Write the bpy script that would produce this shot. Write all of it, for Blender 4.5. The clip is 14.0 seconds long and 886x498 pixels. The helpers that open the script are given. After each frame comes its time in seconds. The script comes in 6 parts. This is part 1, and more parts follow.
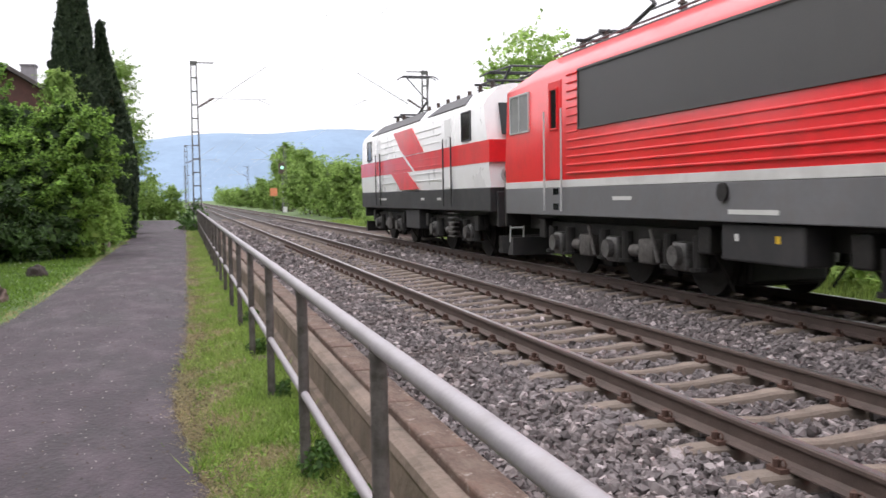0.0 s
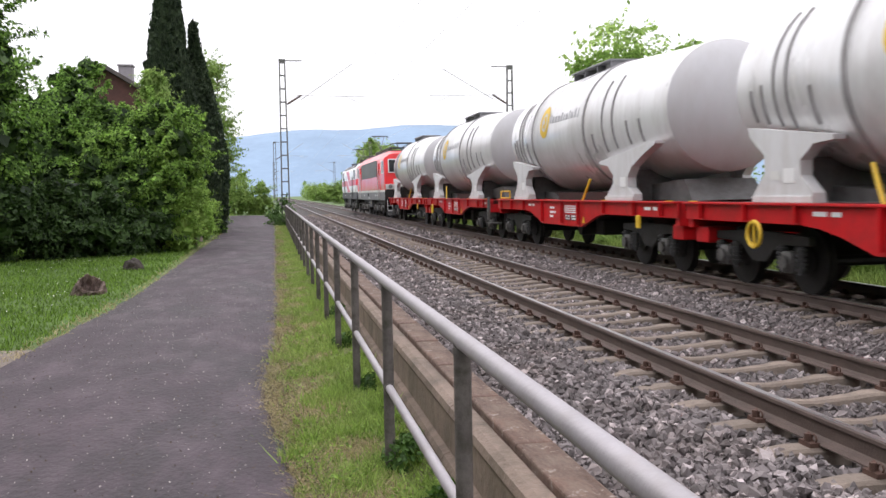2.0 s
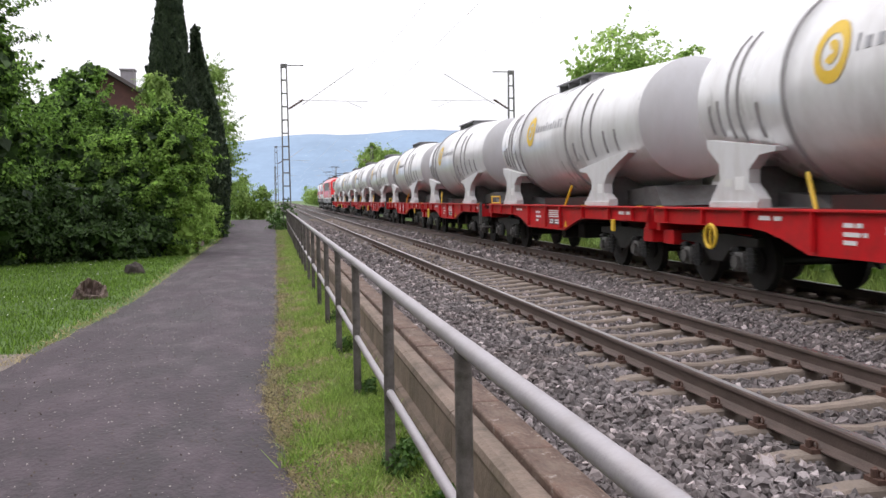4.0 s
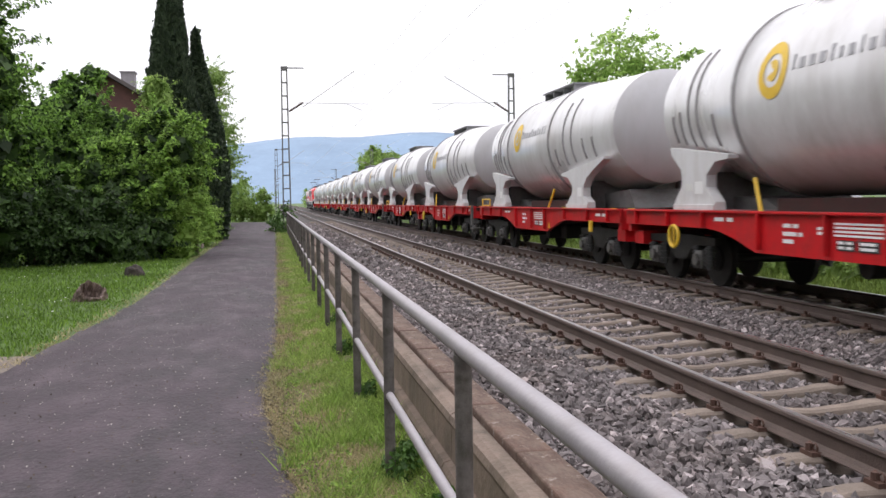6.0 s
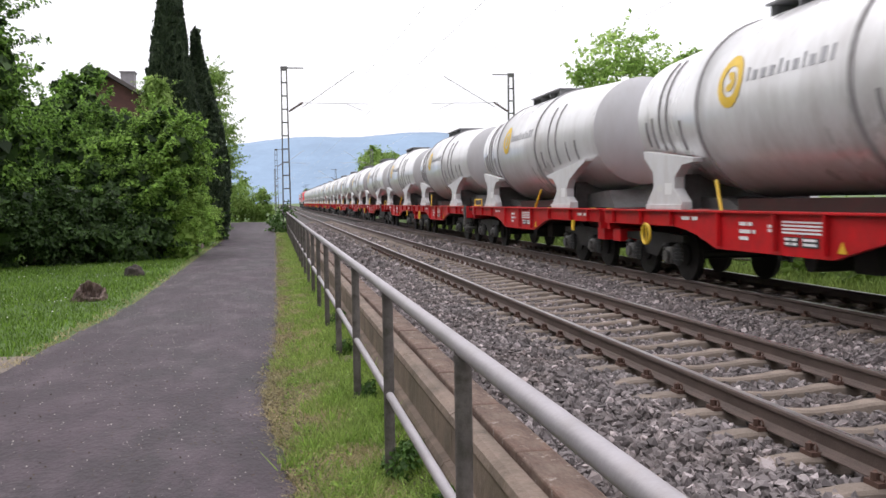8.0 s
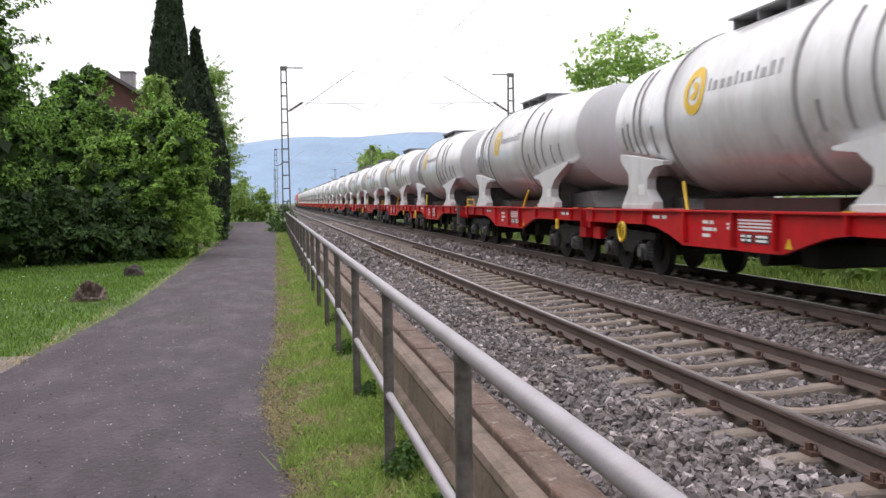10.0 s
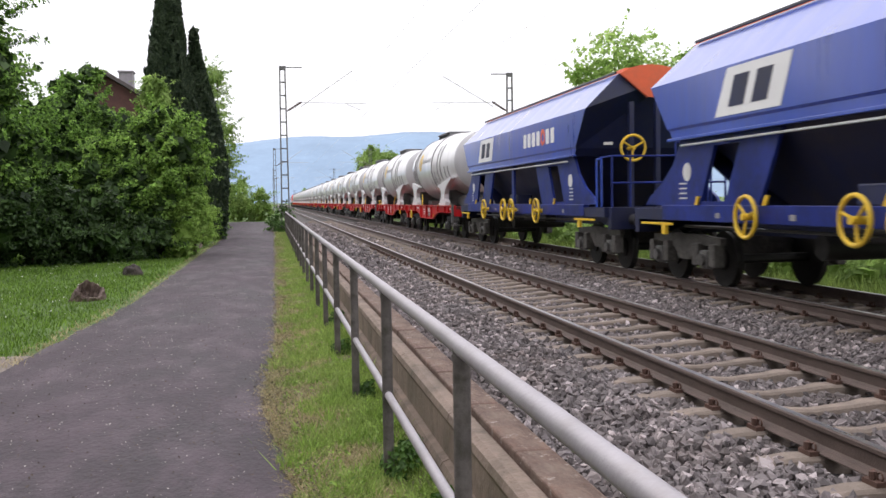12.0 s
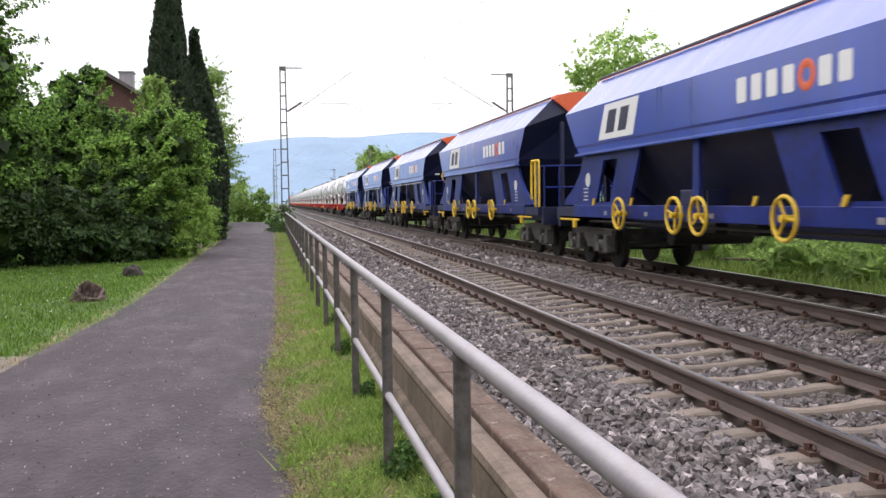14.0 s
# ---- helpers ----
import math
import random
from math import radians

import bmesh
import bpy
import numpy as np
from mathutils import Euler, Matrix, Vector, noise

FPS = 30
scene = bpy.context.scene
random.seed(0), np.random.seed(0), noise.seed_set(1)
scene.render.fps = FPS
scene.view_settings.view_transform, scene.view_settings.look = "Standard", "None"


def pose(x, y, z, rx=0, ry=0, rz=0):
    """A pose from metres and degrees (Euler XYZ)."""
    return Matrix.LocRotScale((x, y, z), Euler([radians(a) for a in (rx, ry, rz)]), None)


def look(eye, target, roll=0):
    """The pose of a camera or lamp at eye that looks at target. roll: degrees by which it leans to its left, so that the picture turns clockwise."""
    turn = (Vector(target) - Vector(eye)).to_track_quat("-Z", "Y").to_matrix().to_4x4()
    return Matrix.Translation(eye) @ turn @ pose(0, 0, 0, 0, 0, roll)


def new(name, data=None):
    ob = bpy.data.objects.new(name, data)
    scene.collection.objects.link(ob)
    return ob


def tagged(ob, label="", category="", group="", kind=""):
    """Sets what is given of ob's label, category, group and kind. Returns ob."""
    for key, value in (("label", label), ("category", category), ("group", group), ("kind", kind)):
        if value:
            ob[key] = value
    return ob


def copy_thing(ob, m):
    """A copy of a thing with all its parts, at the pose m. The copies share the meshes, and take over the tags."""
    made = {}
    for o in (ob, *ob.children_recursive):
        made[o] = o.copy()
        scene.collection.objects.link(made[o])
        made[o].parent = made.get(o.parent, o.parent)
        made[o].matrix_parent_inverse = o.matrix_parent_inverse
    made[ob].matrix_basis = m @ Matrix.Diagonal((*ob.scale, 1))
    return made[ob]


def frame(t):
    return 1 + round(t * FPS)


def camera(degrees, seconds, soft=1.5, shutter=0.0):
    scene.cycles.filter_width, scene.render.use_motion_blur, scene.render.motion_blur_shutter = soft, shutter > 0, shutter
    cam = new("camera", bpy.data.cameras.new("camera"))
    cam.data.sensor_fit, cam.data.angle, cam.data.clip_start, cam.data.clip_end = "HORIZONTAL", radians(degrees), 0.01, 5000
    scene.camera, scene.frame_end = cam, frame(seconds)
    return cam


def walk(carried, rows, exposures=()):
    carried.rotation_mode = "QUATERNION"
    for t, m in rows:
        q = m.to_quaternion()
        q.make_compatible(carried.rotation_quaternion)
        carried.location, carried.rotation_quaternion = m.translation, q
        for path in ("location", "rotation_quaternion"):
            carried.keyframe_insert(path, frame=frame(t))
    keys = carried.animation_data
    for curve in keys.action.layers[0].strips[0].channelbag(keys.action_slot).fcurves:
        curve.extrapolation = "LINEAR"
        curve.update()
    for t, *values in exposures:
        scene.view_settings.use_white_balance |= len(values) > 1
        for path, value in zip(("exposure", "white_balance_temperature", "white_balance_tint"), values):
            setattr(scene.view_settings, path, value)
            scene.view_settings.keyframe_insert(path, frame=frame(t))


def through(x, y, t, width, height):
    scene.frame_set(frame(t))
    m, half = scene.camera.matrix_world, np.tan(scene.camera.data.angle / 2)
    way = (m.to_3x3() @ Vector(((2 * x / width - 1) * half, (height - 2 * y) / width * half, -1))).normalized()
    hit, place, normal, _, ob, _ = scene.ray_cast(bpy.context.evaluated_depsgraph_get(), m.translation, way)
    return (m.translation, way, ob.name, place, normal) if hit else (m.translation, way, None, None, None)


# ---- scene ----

# ======== camera ========
EYE_Z = 1.499
cam = camera(50.82, 14.0, 1.5, 0.1)
PAN = [(0.0, -15.46, -3.22, 0.90), (0.1, -13.18, -3.35, 0.99), (0.2, -11.64, -3.49, 1.08), (0.3, -10.27, -3.68, 1.17),
       (0.4, -9.04, -3.77, 1.26), (0.5, -8.04, -3.88, 1.34), (0.6, -7.67, -3.87, 1.34), (0.7, -7.60, -3.91, 1.33),
       (0.8, -7.67, -3.90, 1.32), (0.9, -7.87, -3.84, 1.32), (1.0, -8.06, -3.83, 1.31), (1.1, -8.30, -3.73, 1.27),
       (1.2, -9.05, -3.63, 1.23), (1.3, -9.60, -3.59, 1.19), (1.4, -9.91, -3.53, 1.15), (1.5, -10.04, -3.50, 1.11),
       (1.7, -10.17, -3.46, 1.07), (2.0, -10.29, -3.43, 1.02), (2.5, -10.27, -3.37, 0.97), (3.0, -10.24, -3.30, 0.93),
       (5.5, -10.21, -2.97, 0.82), (8.0, -10.22, -2.97, 0.82), (10.5, -10.24, -2.98, 0.83), (11.5, -10.26, -2.99, 0.83),
       (12.0, -10.31, -3.00, 0.84), (14.0, -10.30, -2.97, 0.82)]
walk(cam, [(t, pose(0, 0, EYE_Z, 90 + p, r, y)) for t, y, p, r in PAN],
     exposures=[(t, e, 6500, 14) for t, e in ((0.0, 0.2), (1.0, 0.22), (3.0, 0.12), (5.5, 0.04), (8.0, 0.04), (11.0, 0.08), (12.5, 0.14), (14.0, 0.24))])

# ======== sky and sun: a bright, even overcast ========
world = bpy.data.worlds.new("overcast")
scene.world = world
world.use_nodes = True
wn, wl = world.node_tree.nodes, world.node_tree.links
sky = wn.new("ShaderNodeTexSky")
sky.sky_type, sky.sun_disc = "NISHITA", False
sky.sun_elevation, sky.sun_rotation = radians(50), radians(312)
sky.dust_density, sky.air_density = 4.0, 1.0
veil = wn.new("ShaderNodeMix")
veil.data_type = "RGBA"
veil.inputs[0].default_value = 0.94
wl.new(sky.outputs[0], veil.inputs[6])
# an overcast dome: half as bright again overhead as at the horizon
wc, ws = wn.new("ShaderNodeTexCoord"), wn.new("ShaderNodeSeparateXYZ")
wl.new(wc.outputs["Generated"], ws.inputs[0])
dome = wn.new("ShaderNodeMix")
dome.data_type = "RGBA"
wl.new(ws.outputs[2], dome.inputs[0])
dome.inputs[6].default_value, dome.inputs[7].default_value = (9.2, 9.3, 9.6, 1), (17.5, 17.6, 18.2, 1)
wl.new(dome.outputs[2], veil.inputs[7])
wl.new(veil.outputs[2], wn["Background"].inputs[0])
wn["Background"].inputs[1].default_value = 0.115
sun = new("sun", bpy.data.lights.new("sun", "SUN"))
sun.data.energy, sun.data.angle, sun.data.color = 0.8, radians(30), (1.0, 0.96, 0.9)
sun.matrix_world = look((-22, 20, 36), (0, 0, 0))


# ======== materials ========
def ramp(nt, fac, stops):
    n = nt.nodes.new("ShaderNodeValToRGB")
    while len(n.color_ramp.elements) < len(stops):
        n.color_ramp.elements.new(0.5)
    for e, (p, c) in zip(n.color_ramp.elements, stops):
        e.position, e.color = p, (*c, 1)
    nt.links.new(fac, n.inputs[0])
    return n.outputs[0]


def noise_tex(nt, scale, detail=4.0, rough=0.6, stretch=None):
    tc = nt.nodes.new("ShaderNodeTexCoord")
    n = nt.nodes.new("ShaderNodeTexNoise")
    n.inputs["Scale"].default_value, n.inputs["Detail"].default_value, n.inputs["Roughness"].default_value = scale, detail, rough
    src = tc.outputs["Object"]
    if stretch:
        mp = nt.nodes.new("ShaderNodeMapping")
        mp.inputs["Scale"].default_value = stretch
        nt.links.new(src, mp.inputs[0])
        src = mp.outputs[0]
    nt.links.new(src, n.inputs["Vector"])
    return n.outputs[0]


def mixc(nt, fac, a, b, mode="MIX"):
    n = nt.nodes.new("ShaderNodeMix")
    n.data_type, n.blend_type = "RGBA", mode
    for sock, v in ((n.inputs[0], fac), (n.inputs[6], a), (n.inputs[7], b)):
        if isinstance(v, (int, float)):
            sock.default_value = v
        elif isinstance(v, tuple):
            sock.default_value = (*v, 1)
        else:
            nt.links.new(v, sock)
    return n.outputs[2]


def material(name, colour, rough=0.6, metal=0.0, spread=0.18, big=0.6, fine=25.0, bump=0.15, dirt=None, dirt_amount=0.4,
             stretch=None, per_object=0.0, per_island=0.0, coat=0.0, spec=0.5, rust=None):
    """A surface with two scales of variation, fine relief and an optional film of dirt or rust."""
    m = bpy.data.materials.new(name)
    m.use_nodes = True
    nt = m.node_tree
    b = nt.nodes["Principled BSDF"]
    n1, n2 = noise_tex(nt, big, 5, 0.65, stretch), noise_tex(nt, fine, 3, 0.6, stretch)
    dark = tuple(c * (1 - spread) for c in colour)
    light = tuple(min(1, c * (1 + spread)) for c in colour)
    col = ramp(nt, n1, [(0.3, dark), (0.7, light)])
    grain = ramp(nt, n2, [(0.25, (1 - spread * 0.7,) * 3), (0.75, (1.0,) * 3)])
    col = mixc(nt, 1.0, col, grain, "MULTIPLY")
    if dirt:
        mask = ramp(nt, noise_tex(nt, big * 2.7, 6, 0.7, stretch), [(0.45, (0, 0, 0)), (0.72, (dirt_amount,) * 3)])
        col = mixc(nt, mask, col, dirt)
    if rust:
        mask = ramp(nt, noise_tex(nt, 9.0, 6, 0.75), [(0.58, (0, 0, 0)), (0.66, (0.8,) * 3)])
        col = mixc(nt, mask, col, rust)
    if per_object:
        k = ramp(nt, nt.nodes.new("ShaderNodeObjectInfo").outputs["Random"], [(0.0, (1 - per_object,) * 3), (1.0, (1.0,) * 3)])
        col = mixc(nt, 1.0, col, k, "MULTIPLY")
    if per_island:
        # many dull pieces and a few pale ones
        k = ramp(nt, nt.nodes.new("ShaderNodeNewGeometry").outputs["Random Per Island"], [(0.0, (1 - per_island,) * 3), (0.82, (1 - per_island * 0.5,) * 3), (1.0, (1.45,) * 3)])
        col = mixc(nt, 1.0, col, k, "MULTIPLY")
    nt.links.new(col, b.inputs["Base Color"])
    b.inputs["Metallic"].default_value = metal
    rr = ramp(nt, n1, [(0.2, (max(0.03, rough - 0.1),) * 3), (0.8, (min(1, rough + 0.1),) * 3)])
    nt.links.new(rr, b.inputs["Roughness"])
    b.inputs["Coat Weight"].default_value = coat
    b.inputs["Coat Roughness"].default_value = 0.16
    b.inputs["Specular IOR Level"].default_value = spec
    if bump:
        bp = nt.nodes.new("ShaderNodeBump")
        bp.inputs["Strength"].default_value, bp.inputs["Distance"].default_value = bump, 0.02
        nt.links.new(n2, bp.inputs["Height"])
        nt.links.new(bp.outputs[0], b.inputs["Normal"])
    return m


def leaf_material(name, dark, light, through=0.35):
    m = bpy.data.materials.new(name)
    m.use_nodes = True
    nt = m.node_tree
    b = nt.nodes["Principled BSDF"]
    r = nt.nodes.new("ShaderNodeNewGeometry")
    col = ramp(nt, r.outputs["Random Per Island"], [(0.0, dark), (0.75, light), (1.0, tuple(c * 1.25 for c in light))])
    patch = ramp(nt, noise_tex(nt, 0.7, 3), [(0.3, (0.7, 0.75, 0.7)), (0.7, (1.0, 1.0, 1.0))])
    col = mixc(nt, 1.0, col, patch, "MULTIPLY")
    nt.links.new(col, b.inputs["Base Color"])
    b.inputs["Roughness"].default_value = 0.55
    b.inputs["Specular IOR Level"].default_value = 0.3
    t = nt.nodes.new("ShaderNodeBsdfTranslucent")
    nt.links.new(col, t.inputs[0])
    mx = nt.nodes.new("ShaderNodeMixShader")
    mx.inputs[0].default_value = through
    nt.links.new(b.outputs[0], mx.inputs[1])
    nt.links.new(t.outputs[0], mx.inputs[2])
    nt.links.new(mx.outputs[0], nt.nodes["Material Output"].inputs[0])
    return m


M = {
    "asphalt": material("asphalt", (0.039, 0.0255, 0.034), 0.72, spread=0.5, big=0.8, fine=34, bump=1.0, dirt=(0.1, 0.07, 0.087), dirt_amount=0.9, stretch=(1, 0.45, 1)),
    "gravel_dust": material("gravel_dust", (0.22, 0.185, 0.155), 0.95, spread=0.25, big=1.5, fine=60, bump=0.6),
    "soil": material("soil", (0.13, 0.135, 0.05), 0.95, spread=0.35, big=0.8, fine=30, bump=0.6, dirt=(0.17, 0.13, 0.075), dirt_amount=0.7),
    "meadow": material("meadow", (0.085, 0.15, 0.028), 0.95, spread=0.3, big=0.3, fine=12, bump=0.6),
    "field": material("field", (0.10, 0.16, 0.05), 0.95, spread=0.3, big=0.02, fine=1.5, bump=0.2),
    "ballast_bed": material("ballast_bed", (0.075, 0.066, 0.062), 0.95, spread=0.4, big=3, fine=45, bump=1.0),
    "ballast_stone": material("ballast_stone", (0.35, 0.305, 0.305), 0.85, spread=0.25, big=0.5, fine=60, bump=0.3, per_island=0.72, dirt=(0.26, 0.19, 0.16), dirt_amount=0.5),
    "sleeper_concrete": material("sleeper_concrete", (0.25, 0.2, 0.165), 0.9, spread=0.35, big=2, fine=50, bump=0.4, dirt=(0.13, 0.1, 0.08), dirt_amount=0.7, per_object=0.25),
    "rail_rust": material("rail_rust", (0.115, 0.083, 0.072), 0.7, metal=0.2, spread=0.25, big=4, fine=70, bump=0.3),
    "rail_polish": material("rail_polish", (0.42, 0.41, 0.41), 0.32, metal=0.9, spread=0.12, big=6, fine=90, bump=0.05, stretch=(1, 0.05, 1)),
    "clip_rust": material("clip_rust", (0.11, 0.06, 0.045), 0.8, metal=0.2, spread=0.3, big=9, fine=70),
    "concrete": material("concrete", (0.245, 0.183, 0.146), 0.9, spread=0.3, big=1.6, fine=45, bump=0.45, dirt=(0.075, 0.06, 0.043), dirt_amount=0.9, stretch=(1, 0.8, 0.5)),
    "concrete_top": material("concrete_top", (0.14, 0.085, 0.064), 0.92, spread=0.5, big=2.2, fine=30, bump=0.5, dirt=(0.2, 0.155, 0.125), dirt_amount=0.6, stretch=(1.6, 0.6, 1), rust=(0.33, 0.29, 0.26)),
    "galvanised": material("galvanised", (0.37, 0.345, 0.365), 0.5, metal=0.4, spread=0.14, big=3, fine=70, bump=0.08, dirt=(0.25, 0.22, 0.2), dirt_amount=0.35),
    "post_paint": material("post_paint", (0.135, 0.12, 0.112), 0.65, metal=0.15, spread=0.3, big=4, fine=40, bump=0.25, dirt=(0.035, 0.035, 0.02), dirt_amount=0.95),
    "mast_steel": material("mast_steel", (0.16, 0.16, 0.155), 0.7, metal=0.2, spread=0.2, big=2, fine=20),
    "wire": material("wire", (0.75, 0.75, 0.76), 0.5, metal=0.0, spread=0.1),
    "arm_steel": material("arm_steel", (0.5, 0.5, 0.5), 0.5, metal=0.3, spread=0.1),
    "insulator": material("insulator", (0.09, 0.06, 0.05), 0.35, spread=0.15),
    "bark": material("bark", (0.10, 0.075, 0.055), 0.95, spread=0.35, big=3, fine=25, bump=0.8, stretch=(1, 1, 0.2)),
    "brick_wall": material("brick_wall", (0.1, 0.045, 0.042), 0.9, spread=0.25, big=2, fine=12, bump=0.3),
    "roof_tile": material("roof_tile", (0.09, 0.075, 0.075), 0.8, spread=0.25, big=2, fine=12, bump=0.4),
    "chimney_slate": material("chimney_slate", (0.28, 0.26, 0.28), 0.8, spread=0.15, big=3, fine=15),
    "stump_wood": material("stump_wood", (0.12, 0.08, 0.065), 0.9, spread=0.5, big=6, fine=30, bump=0.9, dirt=(0.34, 0.26, 0.23), dirt_amount=0.85, stretch=(1, 1, 0.4)),
    "rock": material("rock", (0.06, 0.047, 0.042), 0.9, spread=0.4, big=4, fine=30, bump=0.9),
    "wood_cut": material("wood_cut", (0.22, 0.16, 0.11), 0.9, spread=0.25, big=7, fine=60, bump=0.5, dirt=(0.12, 0.09, 0.07), dirt_amount=0.7),
    # distance haze is painted in: woodland green turned pale blue
    "hill_haze": material("hill_haze", (0.225, 0.315, 0.43), 1.0, spread=0.13, big=0.004, fine=0.06, bump=0.0),
    "grass_blade": leaf_material("grass_blade", (0.15, 0.22, 0.045), (0.38, 0.5, 0.13)),
    "tuft_blade": leaf_material("tuft_blade", (0.12, 0.2, 0.035), (0.36, 0.52, 0.11)),
    "meadow_blade": leaf_material("meadow_blade", (0.07, 0.13, 0.018), (0.2, 0.325, 0.05)),
    "leaf_walnut": leaf_material("leaf_walnut", (0.24, 0.36, 0.1), (0.46, 0.62, 0.2), 0.75),
    "grass_dry": leaf_material("grass_dry", (0.3, 0.23, 0.12), (0.5, 0.41, 0.24)),
    "leaf_hazel": leaf_material("leaf_hazel", (0.024, 0.058, 0.012), (0.25, 0.43, 0.08), 0.45),
    "leaf_fresh": leaf_material("leaf_fresh", (0.03, 0.07, 0.014), (0.34, 0.54, 0.11), 0.5),
    "leaf_hedge": leaf_material("leaf_hedge", (0.16, 0.26, 0.045), (0.42, 0.6, 0.15), 0.6),
    "leaf_light": leaf_material("leaf_light", (0.14, 0.22, 0.05), (0.36, 0.5, 0.15), 0.65),
    # near-black leaves: crown and overhang shade put into the colour
    "leaf_shaded": leaf_material("leaf_shaded", (0.012, 0.027, 0.008), (0.062, 0.115, 0.028), 0.25),
    "leaf_conifer": leaf_material("leaf_conifer", (0.016, 0.03, 0.018), (0.07, 0.10, 0.052), 0.15),
    "weed": leaf_material("weed", (0.03, 0.07, 0.015), (0.1, 0.2, 0.04)),
    "grit_pale": material("grit_pale", (0.5, 0.46, 0.43), 0.9, spread=0.3, bump=0),
    "flower": material("flower", (0.8, 0.8, 0.75), 0.7, spread=0.05, bump=0),
}


# ======== mesh helpers ========
def part(name, bm, mat, parent=None, label="", smooth=False):
    me = bpy.data.meshes.new(name)
    bmesh.ops.recalc_face_normals(bm, faces=bm.faces)
    bm.to_mesh(me)
    bm.free()
    me.materials.append(M[mat])
    if smooth:
        me.shade_smooth()
        me.set_sharp_from_angle(angle=radians(35))
    ob = new(name, me)
    if parent:
        ob.parent = parent
    return tagged(ob, label)


def thing(name, label, category, group="", kind=""):
    return tagged(new(name), label, category, group, kind)


def box(bm, x0, x1, y0, y1, z0, z1, bevel=0.0, m=None):
    made = bmesh.ops.create_cube(bm, size=1.0)["verts"]
    s = Matrix.LocRotScale(((x0 + x1) / 2, (y0 + y1) / 2, (z0 + z1) / 2), None, (x1 - x0, y1 - y0, z1 - z0))
    bmesh.ops.transform(bm, matrix=(m @ s) if m else s, verts=made)
    if bevel:
        edges = list({e for v in made for e in v.link_edges})
        bmesh.ops.bevel(bm, geom=edges, offset=bevel, segments=2, affect="EDGES", profile=0.5)
    return bm


def tube(bm, p, q, r, n=10, r2=None):
    p, q = Vector(p), Vector(q)
    d = q - p
    m = Matrix.Translation((p + q) / 2) @ d.to_track_quat("Z", "Y").to_matrix().to_4x4()
    bmesh.ops.create_cone(bm, cap_ends=True, segments=n, radius1=r, radius2=r if r2 is None else r2, depth=d.length, matrix=m)
    return bm


def extrude_y(bm, outline, y0, y1):
    """A closed outline of (x, z), drawn out from y0 to y1."""
    a = [bm.verts.new((x, y0, z)) for x, z in outline]
    b = [bm.verts.new((x, y1, z)) for x, z in outline]
    n = len(outline)
    bm.faces.new(a)
    bm.faces.new(b[::-1])
    for i in range(n):
        bm.faces.new((a[i], b[i], b[(i + 1) % n], a[(i + 1) % n]))
    return bm


def extrude_x(bm, outline, x0, x1):
    """A closed outline of (y, z), drawn out from x0 to x1."""
    a = [bm.verts.new((x0, y, z)) for y, z in outline]
    b = [bm.verts.new((x1, y, z)) for y, z in outline]
    n = len(outline)
    bm.faces.new(a)
    bm.faces.new(b[::-1])
    for i in range(n):
        bm.faces.new((a[i], b[i], b[(i + 1) % n], a[(i + 1) % n]))
    return bm


def lathe_y(bm, profile, n=40, cx=0.0):
    """Rings (y, radius, centre height) about an axis along y."""
    rings = []
    for y, r, cz in profile:
        rings.append([bm.verts.new((cx + r * math.sin(2 * math.pi * i / n), y, cz + r * math.cos(2 * math.pi * i / n))) for i in range(n)])
    for a, b in zip(rings, rings[1:]):
        for i in range(n):
            bm.faces.new((a[i], a[(i + 1) % n], b[(i + 1) % n], b[i]))
    bm.faces.new(rings[0])
    bm.faces.new(rings[-1][::-1])
    return bm


def ring(bm, centre, radius, thick, axis="X", n=20, k=6):
    """A torus whose axle points along axis."""
    c = Vector(centre)
    rows = []
    for i in range(n):
        a = 2 * math.pi * i / n
        row = []
        for j in range(k):
            b = 2 * math.pi * j / k
            rr, h = radius + thick * math.cos(b), thick * math.sin(b)
            u, v = rr * math.cos(a), rr * math.sin(a)
            p = (h, u, v) if axis == "X" else (u, h, v)
            row.append(bm.verts.new(c + Vector(p)))
        rows.append(row)
    for i in range(n):
        for j in range(k):
            bm.faces.new((rows[i][j], rows[(i + 1) % n][j], rows[(i + 1) % n][(j + 1) % k], rows[i][(j + 1) % k]))
    return bm


def raw_mesh(name, verts, faces_n, corner, mat):
    """A mesh from numpy: faces of one corner count, in order."""
    me = bpy.data.meshes.new(name)
    n = len(corner) // faces_n
    me.vertices.add(len(verts))
    me.vertices.foreach_set("co", np.ascontiguousarray(verts, np.float32).ravel())
    me.loops.add(len(corner))
    me.loops.foreach_set("vertex_index", np.ascontiguousarray(corner, np.int32))
    me.polygons.add(n)
    me.polygons.foreach_set("loop_start", np.arange(0, n * faces_n, faces_n, dtype=np.int32))
    me.update(calc_edges=True)
    me.shade_flat()
    me.materials.append(M[mat])
    return new(name, me)


rng = np.random.default_rng(7)


def unit(v):
    return v / np.maximum(1e-9, np.linalg.norm(v, axis=-1, keepdims=True))


